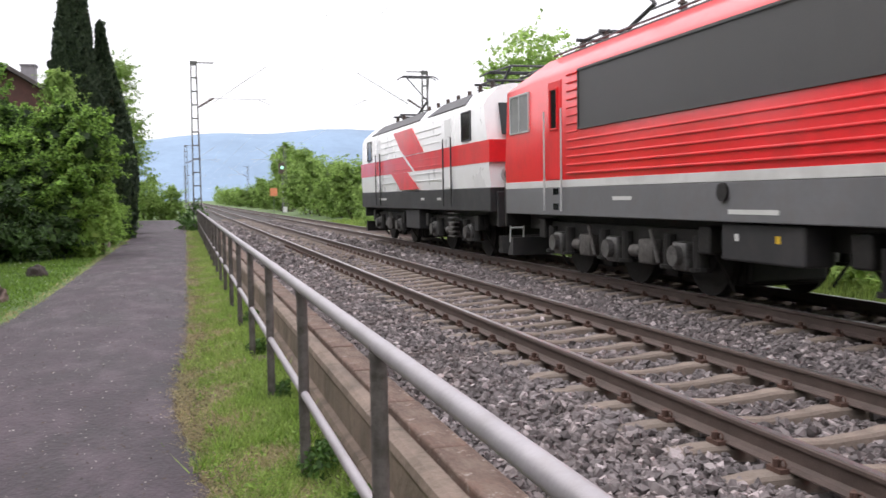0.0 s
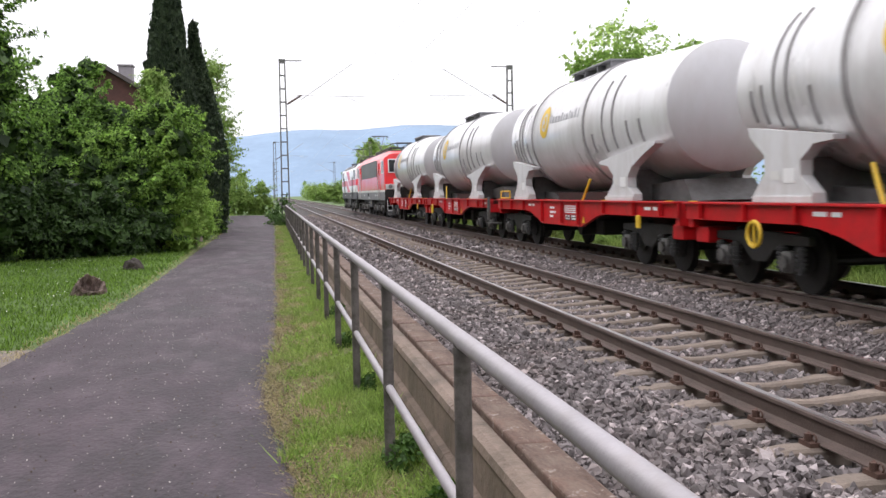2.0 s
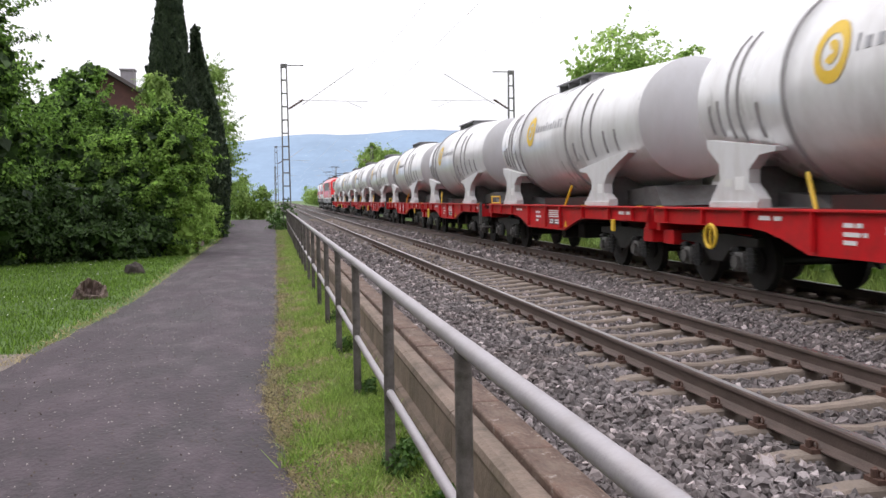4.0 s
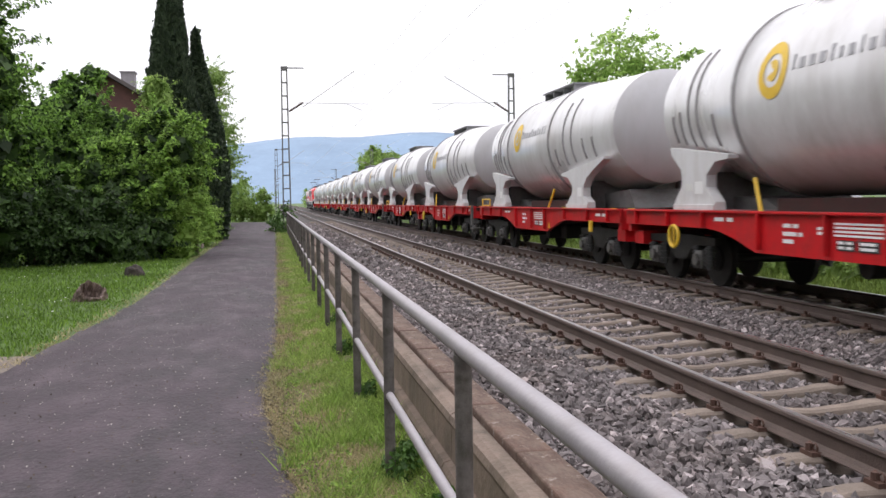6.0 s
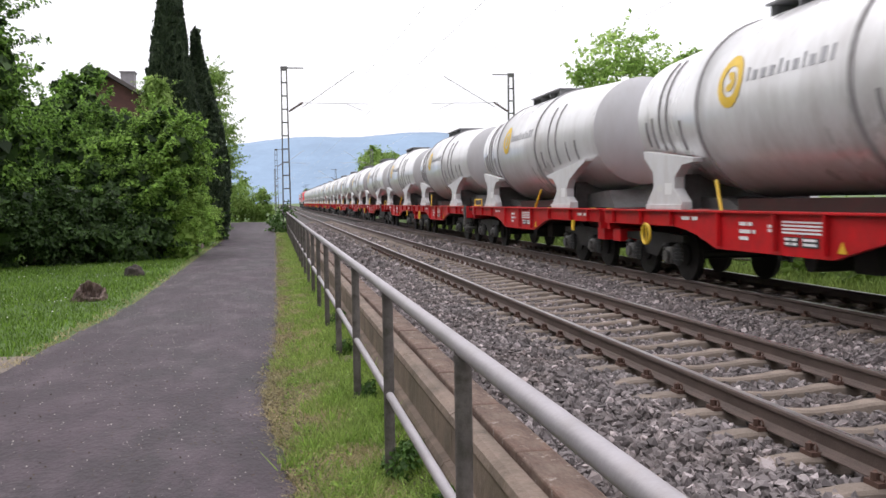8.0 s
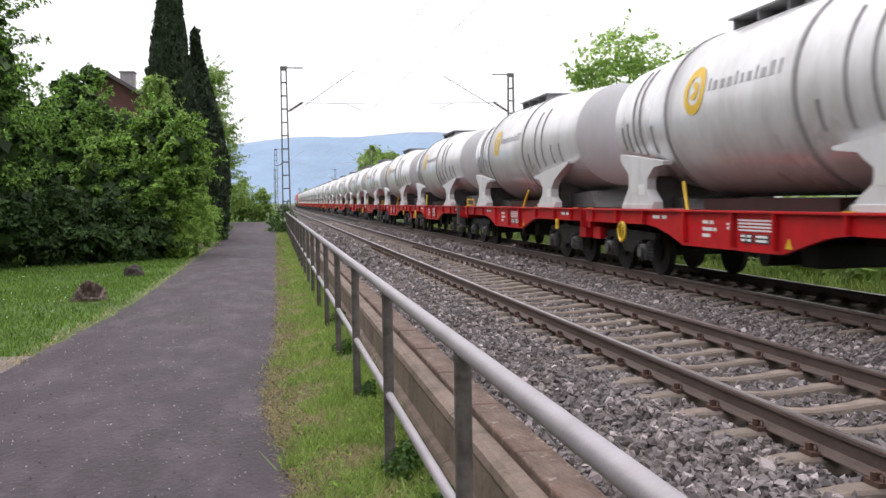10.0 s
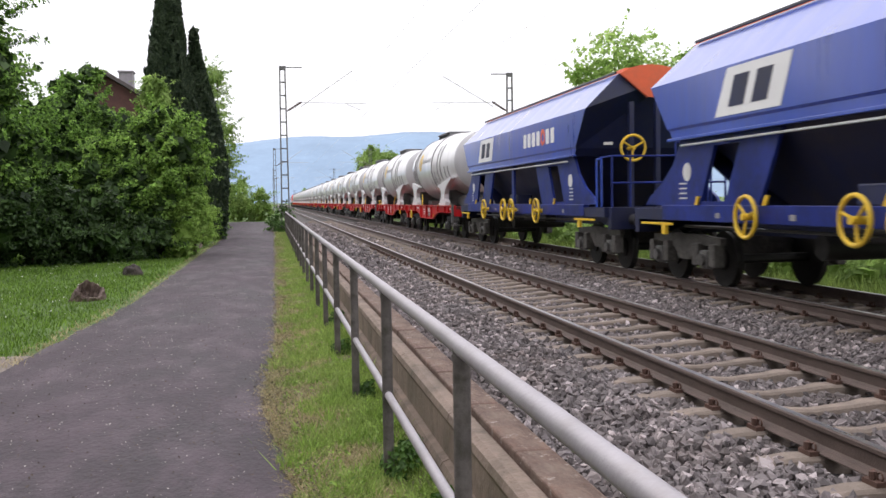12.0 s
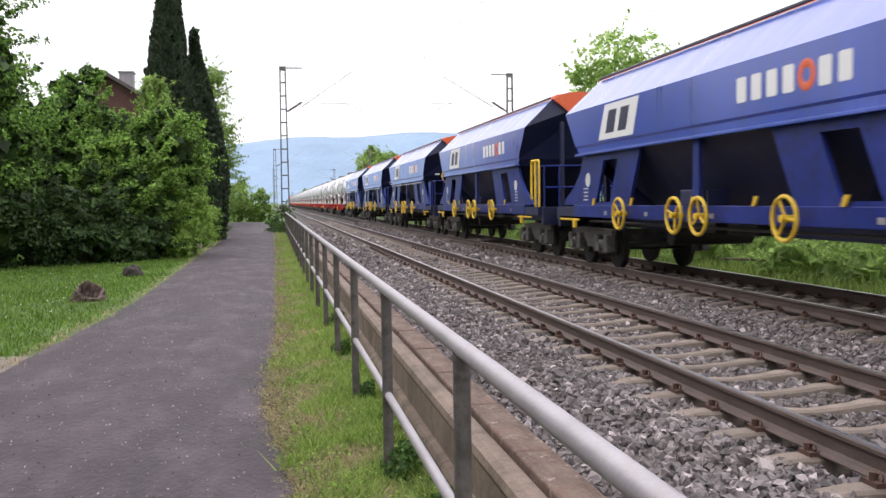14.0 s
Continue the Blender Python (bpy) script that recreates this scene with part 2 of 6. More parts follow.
def leaves(name, centres, normals, size, mat, ratio=0.6, along=None):
    """One small folded leaf, four corners, at each centre."""
    n = len(centres)
    nr = unit(normals + rng.normal(0, 0.55, (n, 3)))
    u = unit(np.cross(nr, rng.normal(0, 1, (n, 3))))
    if along is not None:
        u = unit(along + rng.normal(0, 0.3, (n, 3)))
        nr = unit(np.cross(u, np.cross(nr, u)))
    v = np.cross(nr, u)
    s = (size * rng.uniform(0.6, 1.35, n))[:, None]
    c = centres
    p = np.stack([c - u * s * 0.5, c + v * s * 0.5 * ratio + nr * s * 0.12, c + u * s * 0.5, c - v * s * 0.5 * ratio + nr * s * 0.12], 1)
    return raw_mesh(name, p.reshape(-1, 3), 4, np.arange(4 * n), mat)


def sprays(clumps, n, seed, per_area=5.0):
    """Points in many small flat sprays of twigs over the shells of ellipsoids, with normals that face up and out."""
    r = np.random.default_rng(seed)
    c = np.array(clumps, float)
    area = 4.2 * (c[:, 3] * c[:, 4] + c[:, 4] * c[:, 5] + c[:, 3] * c[:, 5])
    count = np.maximum(6, (area * per_area).astype(int))
    own = np.repeat(np.arange(len(c)), count)
    d = unit(r.normal(0, 1, (len(own), 3)))
    mid = c[own, :3] + d * c[own, 3:] * r.uniform(0.72, 1.14, (len(own), 1))
    out = unit(d / c[own, 3:])
    size = r.uniform(0.18, 0.42, len(own)) * np.clip(c[own, 3], 0.5, 1.4) ** 0.5
    pick = r.choice(len(own), n, p=size ** 2 / (size ** 2).sum())
    off = unit(r.normal(0, 1, (n, 3))) * r.uniform(0, 1, (n, 1)) ** 0.4
    off[:, 2] *= 0.45
    off[:, 2] -= 0.35 * (off[:, :2] ** 2).sum(1)
    # one spray in five is a slender shoot that stands out and up
    shoot = (pick % 5 == 0)[:, None]
    rise = r.uniform(-0.3, 1.7, (n, 1)) * unit(out[pick] + np.array([0, 0, 0.5]))
    off = np.where(shoot, off * np.array([0.35, 0.35, 0.5]) + rise, off)
    pts = mid[pick] + off * size[pick, None] + out[pick] * (off * out[pick]).sum(1, keepdims=True) * size[pick, None] * 0.5
    return pts, unit(out[pick] * 0.7 + np.array([0, 0, 0.9]) + off * 0.5)


def clump_points(clumps, n):
    """Points in the outer shells of ellipsoids (x, y, z, rx, ry, rz), with outward normals."""
    c = np.array(clumps, float)
    w = (c[:, 3] * c[:, 4] + c[:, 4] * c[:, 5] + c[:, 3] * c[:, 5])
    pick = rng.choice(len(c), n, p=w / w.sum())
    d = unit(rng.normal(0, 1, (n, 3)))
    r = 1 - np.abs(rng.normal(0, 0.22, n))[:, None] + rng.normal(0, 0.05, (n, 1))
    pts = c[pick, :3] + d * r * c[pick, 3:]
    return pts, unit(d / c[pick, 3:] + np.array([0, 0, 0.35]))


def blades(name, pts, height, mat, width=0.006, lean=0.35):
    n = len(pts)
    a = rng.uniform(0, 2 * np.pi, n)
    side = np.stack([np.cos(a), np.sin(a), np.zeros(n)], 1) * (width * rng.uniform(0.7, 1.6, n))[:, None]
    h = height * rng.uniform(0.45, 1.3, n)
    tip = pts + np.stack([rng.normal(0, lean, n) * h, rng.normal(0, lean, n) * h, h], 1)
    p = np.stack([pts - side, pts + side, tip], 1)
    return raw_mesh(name, p.reshape(-1, 3), 3, np.arange(3 * n), mat)


# ======== ground, path, railway ========
NEAR_C, FAR_C, HALF = 4.245, 8.10, 0.7525
SLEEPER, FIRST = 0.676, 2.742
GROUND = -0.06


def strip(name, cross, y0, y1, mat, label, category, steps=1):
    bm = bmesh.new()
    rows = []
    for k in range(steps + 1):
        y = y0 + (y1 - y0) * k / steps
        rows.append([bm.verts.new((x, y, z)) for x, z in cross])
    for a, b in zip(rows, rows[1:]):
        for i in range(len(cross) - 1):
            bm.faces.new((a[i], a[i + 1], b[i + 1], b[i]))
    return tagged(part(name, bm, mat), label, category, kind="structure")


ground = strip("ground", [(-3500, GROUND), (-30, GROUND), (1.0, GROUND), (1.15, -0.5), (10.2, -0.5), (10.9, -0.42), (13, -0.3), (40, -0.25), (3500, -0.2)],
               -400, 4200, "field", "flat green grassland and fields beside the railway line", "ground")


def lawn(name, x0, x1, y0, y1, z, mat, label):
    bm = bmesh.new()
    nx, ny = 10, 40
    grid = [[bm.verts.new((x0 + (x1 - x0) * i / nx, y0 + (y1 - y0) * j / ny,
                           z + 0.03 * noise.noise((x0 + (x1 - x0) * i / nx * 0.9, y0 + (y1 - y0) * j / ny * 0.5, 0)))) for i in range(nx + 1)] for j in range(ny + 1)]
    for j in range(ny):
        for i in range(nx):
            bm.faces.new((grid[j][i], grid[j][i + 1], grid[j + 1][i + 1], grid[j + 1][i]))
    return tagged(part(name, bm, mat, smooth=True), label, "grass", kind="structure")


lawn("verge", -0.4, 0.865, -14, 76, GROUND + 0.025, "soil", "narrow grassy verge with dry patches between path and fence")
lawn("meadow", -24, -1.9, 8, 76, GROUND + 0.01, "meadow", "mown green meadow with daisies beside the path")


def path_right(y):
    edge = float(np.interp(y, [3, 5, 6, 7.4, 9, 10.5, 14, 35], [0.14, 0.08, 0.0, -0.12, -0.05, 0.0, 0.03, 0.07]))
    return edge + 0.05 * noise.noise((y * 1.7, 3, 0)) + 0.05 * noise.noise((y * 5.3, 7, 0)) - max(0, y - 50) * 0.02


def path_left(y):
    return -2.2 - 0.35 * max(0, 1 - abs(y - 9) / 6) + 0.05 * noise.noise((y * 1.3, 9, 0)) - max(0, y - 46) * 0.06 - (min(3.0, max(0, 8.7 - y))) ** 1.5 * 0.9


bm = bmesh.new()
rows = []
for k in range(890):
    y = -14.5 + k * 0.1
    a, b = path_left(y), path_right(y)
    row = [bm.verts.new((a, y, GROUND - 0.02))]
    for i in range(9):
        u = i / 8
        row.append(bm.verts.new((a + 0.02 + (b - a - 0.04) * u, y, GROUND + 0.032 + 0.05 * math.sin(math.pi * u) + 0.012 * noise.noise((u * 3, y * 0.5, 5)))))
    row.append(bm.verts.new((b, y, GROUND - 0.02)))
    rows.append(row)
for p, q in zip(rows, rows[1:]):
    for i in range(10):
        bm.faces.new((p[i], p[i + 1], q[i + 1], q[i]))
tagged(part("path", bm, "asphalt", smooth=True), "worn grey asphalt path with scattered grit", "path", kind="structure")
bm = bmesh.new()
rows = []
for k in range(30):
    y = 6.6 + k * 0.12
    w = 1.6 * math.exp(-((y - 8.6) / 1.1) ** 2) + 0.08
    rows.append([bm.verts.new((path_left(y) - w, y, GROUND + 0.035)), bm.verts.new((path_left(y) + 0.14, y, GROUND + 0.026))])
for p, q in zip(rows, rows[1:]):
    bm.faces.new((p[0], p[1], q[1], q[0]))
tagged(part("gravel_apron", bm, "gravel_dust"), "pale dusty gravel where a drive meets the path", "gravel", kind="structure")

ballast = strip("ballast_bed", [(1.19, -0.42), (1.25, -0.16), (2.2, -0.2), (2.9, -0.23), (3.6, -0.3), (5.0, -0.3), (5.6, -0.255), (6.1, -0.24), (6.7, -0.27), (9.5, -0.29), (9.9, -0.3), (10.7, -0.5)],
                -40, 900, "ballast_bed", "grey stone ballast under two railway tracks", "ballast")


def rail_outline(cx):
    """Head, web and foot of a flat-bottomed rail whose top is at 0."""
    half = [(0.030, 0.0), (0.036, -0.008), (0.036, -0.032), (0.012, -0.045), (0.009, -0.13), (0.03, -0.152), (0.075, -0.163), (0.075, -0.172)]
    return [(cx + x, z) for x, z in half] + [(cx - x, z) for x, z in reversed(half)]


def sleeper_mesh():
    """A concrete sleeper that is waisted and lower in the middle."""
    bm = bmesh.new()
    stations = [(-1.3, 0.11, -0.215), (-1.0, 0.118, -0.185), (-0.5, 0.118, -0.185), (-0.35, 0.1, -0.205), (0.0, 0.085, -0.228),
                (0.35, 0.1, -0.205), (0.5, 0.118, -0.185), (1.0, 0.118, -0.185), (1.3, 0.11, -0.215)]
    rows = []
    for x, w, z in stations:
        rows.append([bm.verts.new((x, -w - 0.02, -0.4)), bm.verts.new((x, -w + 0.02, z - 0.02)), bm.verts.new((x, -w + 0.045, z)),
                     bm.verts.new((x, w - 0.045, z)), bm.verts.new((x, w - 0.02, z - 0.02)), bm.verts.new((x, w + 0.02, -0.4))])
    for a, b in zip(rows, rows[1:]):
        for i in range(5):
            bm.faces.new((a[i], a[i + 1], b[i + 1], b[i]))
    for r in (rows[0], rows[-1]):
        bm.faces.new(r)
    bmesh.ops.recalc_face_normals(bm, faces=bm.faces)
    me = bpy.data.meshes.new("sleeper")
    bm.to_mesh(me)
    bm.free()
    me.materials.append(M["sleeper_concrete"])
    return me


def clip_mesh():
    bm = bmesh.new()
    for s in (-1, 1):
        box(bm, s * 0.10 - 0.035, s * 0.10 + 0.035, -0.07, 0.07, -0.19, -0.155)
        ring(bm, (s * 0.085, -0.03, -0.135), 0.028, 0.008, n=8, k=4)
        ring(bm, (s * 0.085, 0.03, -0.135), 0.028, 0.008, n=8, k=4)
        tube(bm, (s * 0.115, 0, -0.16), (s * 0.115, 0, -0.105), 0.02, 6)
    bmesh.ops.recalc_face_normals(bm, faces=bm.faces)
    me = bpy.data.meshes.new("rail_clip")
    bm.to_mesh(me)
    bm.free()
    me.materials.append(M["clip_rust"])
    return me


SLEEPER_ME, CLIP_ME = sleeper_mesh(), clip_mesh()


def railway_track(cx, label, y_near, count):
    t = thing("railway_track", label, "railway track", "pair of parallel tracks", "structure")
    for s in (-1, 1):
        r = part("rail", extrude_y(bmesh.new(), rail_outline(cx + s * HALF), -60, 900), "rail_rust", t, "rusty brown steel rail")
        part("rail_head", box(bmesh.new(), cx + s * HALF - 0.024, cx + s * HALF + 0.024, -60, 900, -0.002, 0.0035), "rail_polish", r, "bright worn running surface")
    for k in range(count):
        y = y_near + k * SLEEPER
        s = new("sleeper", SLEEPER_ME)
        s.parent, s.location = t, (cx, y, 0)
        if 16 < k < 66:
            for side in (-1, 1):
                c = new("rail_clip", CLIP_ME)
                c.parent, c.location = s, (side * HALF, 0, 0)
    return t


railway_track(NEAR_C, "empty railway track, rusty rails on concrete sleepers in ballast", FIRST + 0.03 - 20 * SLEEPER, 140)
railway_track(FAR_C, "railway track with rusty rails under the passing train", FIRST + 0.30 - 20 * SLEEPER, 130)

# loose stones of the ballast
# a broken stone: three twisted rings of three corners
STONE = np.array([(r * math.cos(math.radians(120 * i + turn)), r * math.sin(math.radians(120 * i + turn)), z)
                  for r, turn, z in ((0.85, 0, 0.8), (1.3, 60, 0.0), (0.9, 0, -0.8)) for i in range(3)])
FACETS = [(0, 1, 2), (6, 8, 7)]
for i in range(3):
    k = (i + 1) % 3
    FACETS += [(i, 3 + i, k), (3 + i, 3 + k, k), (6 + i, 6 + k, 3 + i), (3 + i, 6 + k, 3 + k)]
FACETS = np.array(FACETS)


def bed_height(x):
    return np.interp(x, [1.22, 1.5, 2.2, 2.9, 3.6, 5.0, 5.6, 6.1, 6.7, 9.5, 9.9, 10.7], [-0.2, -0.165, -0.19, -0.205, -0.275, -0.275, -0.235, -0.21, -0.25, -0.27, -0.3, -0.48])


def stones(name, n, x0, x1, y0, y1, size, label):
    x, y = rng.uniform(x0, x1, n), y0 + (y1 - y0) * rng.uniform(0, 1, n) ** 1.25
    keep = np.ones(n, bool)
    for cx in (NEAR_C, FAR_C):
        for s in (-1, 1):
            keep &= np.abs(x - cx - s * HALF) > 0.10
        first = FIRST + (0.03 if cx == NEAR_C else 0.30)
        on = np.abs((y - first + SLEEPER / 2) % SLEEPER - SLEEPER / 2) < 0.13
        near = np.abs(x - cx)
        keep &= ~(on & (near < 1.0) & (rng.uniform(0, 1, n) < 0.96)) & ~(on & (near < 1.3) & (rng.uniform(0, 1, n) < 0.6))
    x, y = x[keep], y[keep]
    n = len(x)
    s = size * (0.5 + 0.95 * rng.uniform(0, 1, n) ** 1.6)
    z = bed_height(x) + s * rng.uniform(-0.1, 0.5, n)
    shape = (STONE[None] + rng.normal(0, 0.22, (n, 9, 3))) * rng.uniform(0.65, 1.2, (n, 1, 3)) * 0.55
    q = unit(rng.normal(0, 1, (n, 4)))
    w, a, b, c = q.T
    rot = np.stack([1 - 2 * (b * b + c * c), 2 * (a * b - w * c), 2 * (a * c + w * b), 2 * (a * b + w * c), 1 - 2 * (a * a + c * c), 2 * (b * c - w * a),
                    2 * (a * c - w * b), 2 * (b * c + w * a), 1 - 2 * (a * a + b * b)], 1).reshape(n, 3, 3)
    v = np.einsum("nij,nkj->nki", rot, shape) * s[:, None, None] + np.stack([x, y, z], 1)[:, None]
    corner = (FACETS.ravel()[None] + 9 * np.arange(n)[:, None]).ravel()
    return tagged(raw_mesh(name, v.reshape(-1, 3), 3, corner, "ballast_stone"), label, "ballast", kind="stuff")


stones("ballast_stones", 30000, 1.2, 10.6, -10, 3.2, 0.06, "angular grey crushed-stone ballast beside the standpoint")
stones("ballast_stones", 92000, 1.2, 10.6, 3.2, 22, 0.05, "angular grey crushed-stone ballast between and beside the tracks")
stones("ballast_stones", 22000, 1.2, 10.6, 22, 75, 0.09, "angular grey crushed-stone ballast along the distant track")

# ======== low concrete wall beside the ballast ========
wall = thing("concrete_wall", "low weathered brown concrete edge wall with cover slabs", "wall", kind="structure")
out = [(0.87, -0.2), (0.87, 0.03), (0.885, 0.058), (0.925, 0.07), (0.93, 0.25), (0.915, 0.285), (0.925, 0.322), (0.96, 0.338), (1.025, 0.338), (1.025, -0.45), (0.88, -0.45)]
for k in range(36):
    y = -15 + k * 2.0
    part("wall_panel", extrude_y(bmesh.new(), out, y, y + 1.99), "concrete", wall)
SLAB = bmesh.new()
box(SLAB, 1.035, 1.215, 0.006, 0.994, 0.25, 0.372, 0.012)
slab_ob = part("cover_slab", SLAB, "concrete_top", wall, "rusty brown concrete cover slab")
slab_ob.location = (0, -16, 0)
for k in range(-12, 59):
    s = new("cover_slab", slab_ob.data)
    s.parent, s.location = wall, (0.004 * math.sin(k * 2.1), -3 + k, 0.004 * math.sin(k * 5.3))
back = part("wall_core", box(bmesh.new(), 1.04, 1.2, -16, 57, -0.45, 0.248), "concrete", wall)

# ======== pipe railing ========
fence = thing("pipe_railing", "grey galvanised pipe railing with two rails on steel posts", "railing")
FX, POST0, STEP, TOP = 0.60, 0.9, 2.1, 1.012
part("top_rail", tube(bmesh.new(), (FX, -12.4, TOP), (FX, 49.0, TOP), 0.03, 16), "galvanised", fence, "thick grey top rail", smooth=True)
part("middle_rail", tube(bmesh.new(), (FX, -12.4, 0.43), (FX, 49.0, 0.43), 0.0225, 14), "galvanised", fence, "thinner grey middle rail", smooth=True)
for k in range(-6, 24):
    y = POST0 + k * STEP
    p = part("post", tube(bmesh.new(), (FX, y, -0.3), (FX, y, TOP), 0.03, 12), "post_paint", fence, smooth=True)
    part("collar", tube(bmesh.new(), (FX, y - 0.04, 0.43), (FX, y + 0.04, 0.43), 0.028, 12), "post_paint", p, smooth=True)
    part("weld", tube(bmesh.new(), (FX, y, TOP - 0.045), (FX, y, TOP - 0.022), 0.0335, 12), "post_paint", p, smooth=True)


# ======== catenary masts ========
def mast(x, y, top, side, label):
    t = thing("catenary_mast", label, "mast", "overhead line masts")
    t.location = (x, y, -0.3)
    h = top + 0.3
    for s in (-1, 1):
        bm = bmesh.new()
        a, b = 0.20, 0.13
        v = []
        for z, w in ((0, a), (h, b)):
            v.append([bm.verts.new((s * w + dx, dy, z)) for dx, dy in ((-0.035, -0.07), (0.035, -0.07), (0.035, 0.07), (-0.035, 0.07))])
        for i in range(4):
            bm.faces.new((v[0][i], v[0][(i + 1) % 4], v[1][(i + 1) % 4], v[1][i]))
        bm.faces.new(v[0])
        bm.faces.new(v[1])
        part("channel", bm, "mast_steel", t)
    for k in range(13):
        z = 0.5 + k * (h - 0.6) / 12
        w = 0.20 - 0.07 * z / h
        part("batten", box(bmesh.new(), -w, w, -0.075, 0.075, z - 0.03, z + 0.03), "mast_steel", t)
    part("cap", box(bmesh.new(), -0.17, 0.17, -0.08, 0.08, h - 0.16, h + 0.05, 0.01), "mast_steel", t)
    part("top_bracket", box(bmesh.new(), min(0, side * 1.0), max(0, side * 1.0), -0.03, 0.03, h - 0.05, h), "mast_steel", t)
    arm = part("cantilever", tube(tube(tube(bmesh.new(), (side * 0.9, 0, 6.72), (side * 3.6, 0, h - 0.15), 0.022, 6), (side * 0.7, 0, 6.95), (side * 4.3, 0, 6.9), 0.016, 6),
                               (side * 3.2, 0, 6.9), (side * 4.0, 0, 6.55), 0.014, 6), "arm_steel", t, "thin grey cantilever tubes")
    bm = bmesh.new()
    tube(bm, (side * 0.2, 0, 6.5), (side * 0.95, 0, 6.97), 0.045, 8)
    for k in range(5):
        p = Vector((side * 0.35, 0, 6.594)).lerp(Vector((side * 0.85, 0, 6.91)), k / 4)
        d = Vector((side * 0.75, 0, 0.47)).normalized() * 0.02
        tube(bm, p - d, p + d, 0.075, 8)
    part("insulator", bm, "insulator", arm, "dark ribbed insulator")
    return t


LINE = [(0.62, 49, 8.45, 1), (12.5, 48.5, 8.15, -1), (0.3, 122, 8.4, 1), (12.6, 122, 8.3, -1), (0.2, 195, 8.4, 1), (12.6, 195, 8.3, -1), (0.2, 268, 8.4, 1)]
for x, y, top, side in LINE:
    mast(x, y, top, side, "grey steel lattice mast for the overhead line beside the track")
for cx in (NEAR_C, FAR_C):
    for name, z, sag in (("contact_wire", 5.5, 0.0), ("messenger_wire", 7.6, 0.8)):
        c = bpy.data.curves.new(name, "CURVE")
        c.dimensions, c.bevel_depth, c.bevel_resolution = "3D", 0.004, 1
        sp = c.splines.new("POLY")
        ys = [49 + 73 * (i / 8) for i in range(-10, 34)]
        sp.points.add(len(ys) - 1)
        for i, y in enumerate(ys):
            u = ((y - 49) / 73) % 1
            sp.points[i].co = (cx, y, z - sag * 4 * u * (1 - u), 1)
        c.materials.append(M["wire"])
        tagged(new(name, c), "thin overhead %s above the track" % name.replace("_", " "), "wire", "overhead wires")


# ======== plants ========
def shrub(name, clumps, n, size, mat, label, category="bush", stems=5, group="", fill=True):
    cx = sum(c[0] for c in clumps) / len(clumps)
    cy = sum(c[1] for c in clumps) / len(clumps)
    t = thing(name, label, category, group)
    pts, nrm = sprays(clumps, n, len(clumps) * 31 + n)
    low = pts[:, 2] > GROUND - 0.2
    crown = leaves("crown", pts[low], nrm[low], size, mat)
    crown.parent = t
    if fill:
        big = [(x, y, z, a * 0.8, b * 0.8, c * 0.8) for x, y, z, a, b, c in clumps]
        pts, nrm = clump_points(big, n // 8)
        # darker leaves inside paint the shade in the gaps of hazel crowns
        inner = leaves("inner_foliage", pts, nrm, size * 3.2, "leaf_shaded" if mat in ("leaf_hazel", "leaf_fresh") else mat, 0.9)
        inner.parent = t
    for k in range(stems):
        c = clumps[k % len(clumps)]
        foot = Vector((cx + (c[0] - cx) * 0.4, cy + (c[1] - cy) * 0.4, GROUND - 0.3))
        mid = foot.lerp(Vector(c[:3]), 0.5) + Vector((0.1 * math.sin(k * 3.1), 0.1, 0))
        bm = tube(bmesh.new(), foot, mid, 0.07, 6, 0.05)
        tube(bm, mid, c[:3], 0.05, 6, 0.015)
        part("stem", bm, "bark", t, "brown woody stem")
    return t


def ragged(clumps, seed, extra=5):
    """Adds smaller tufts round each clump, for an uneven outline with gaps."""
    r = random.Random(seed)
    out = list(clumps)
    for x, y, z, a, b, c in clumps:
        for _ in range(extra):
            u, v = r.uniform(0, 2 * math.pi), r.uniform(-0.4, 1)
            w = math.sqrt(1 - min(1, v * v))
            s = r.uniform(0.16, 0.42)
            out.append((x + a * math.cos(u) * w * 0.95, y + b * math.sin(u) * w * 0.95, z + c * v * 0.95, a * s, b * s, c * s))
    return out


shrub("tree", ragged([(-8.0, 26, 6.0, 1.4, 1.3, 1.6), (-7.1, 25.5, 4.7, 0.9, 1.0, 1.2), (-7.1, 25, 3.1, 1.0, 1.2, 1.5), (-7.0, 26, 2.0, 1.0, 1.1, 1.4), (-8.8, 27, 2.5, 1.6, 2.1, 2.4),
                      (-9.8, 26, 5.2, 2.0, 1.6, 2.4)], 1),
      60000, 0.14, "leaf_hazel", "broad leafy green tree at the edge of the meadow", "tree", 6)
shrub("bush", ragged([(-6.9, 33, 4.0, 1.2, 1.1, 1.4), (-6.6, 34, 4.3, 1.0, 0.9, 1.1), (-5.5, 33, 3.0, 1.2, 1.3, 1.4), (-7.1, 32, 2.7, 1.4, 1.2, 1.6), (-7.0, 35, 5.6, 0.5, 0.5, 0.4), (-6.3, 35, 6.0, 0.25, 0.3, 0.3)], 2),
      40000, 0.13, "leaf_hazel", "tall green shrub with loose upper twigs")
shrub("bush", ragged([(-3.2, 29, 2.7, 1.1, 1.1, 1.4), (-4.1, 29, 2.0, 1.2, 1.3, 1.6), (-2.7, 29.5, 3.1, 0.7, 0.8, 1.0), (-4.6, 28, 1.2, 1.2, 1.1, 1.4), (-3.4, 28.5, 1.2, 0.8, 1.0, 1.4), (-3.4, 29.5, 3.6, 0.9, 0.7, 0.8), (-2.75, 29.5, 2.2, 0.4, 0.6, 0.7)], 3),
      60000, 0.125, "leaf_fresh", "dense broad-leaved green hazel bush beside the path", stems=7)
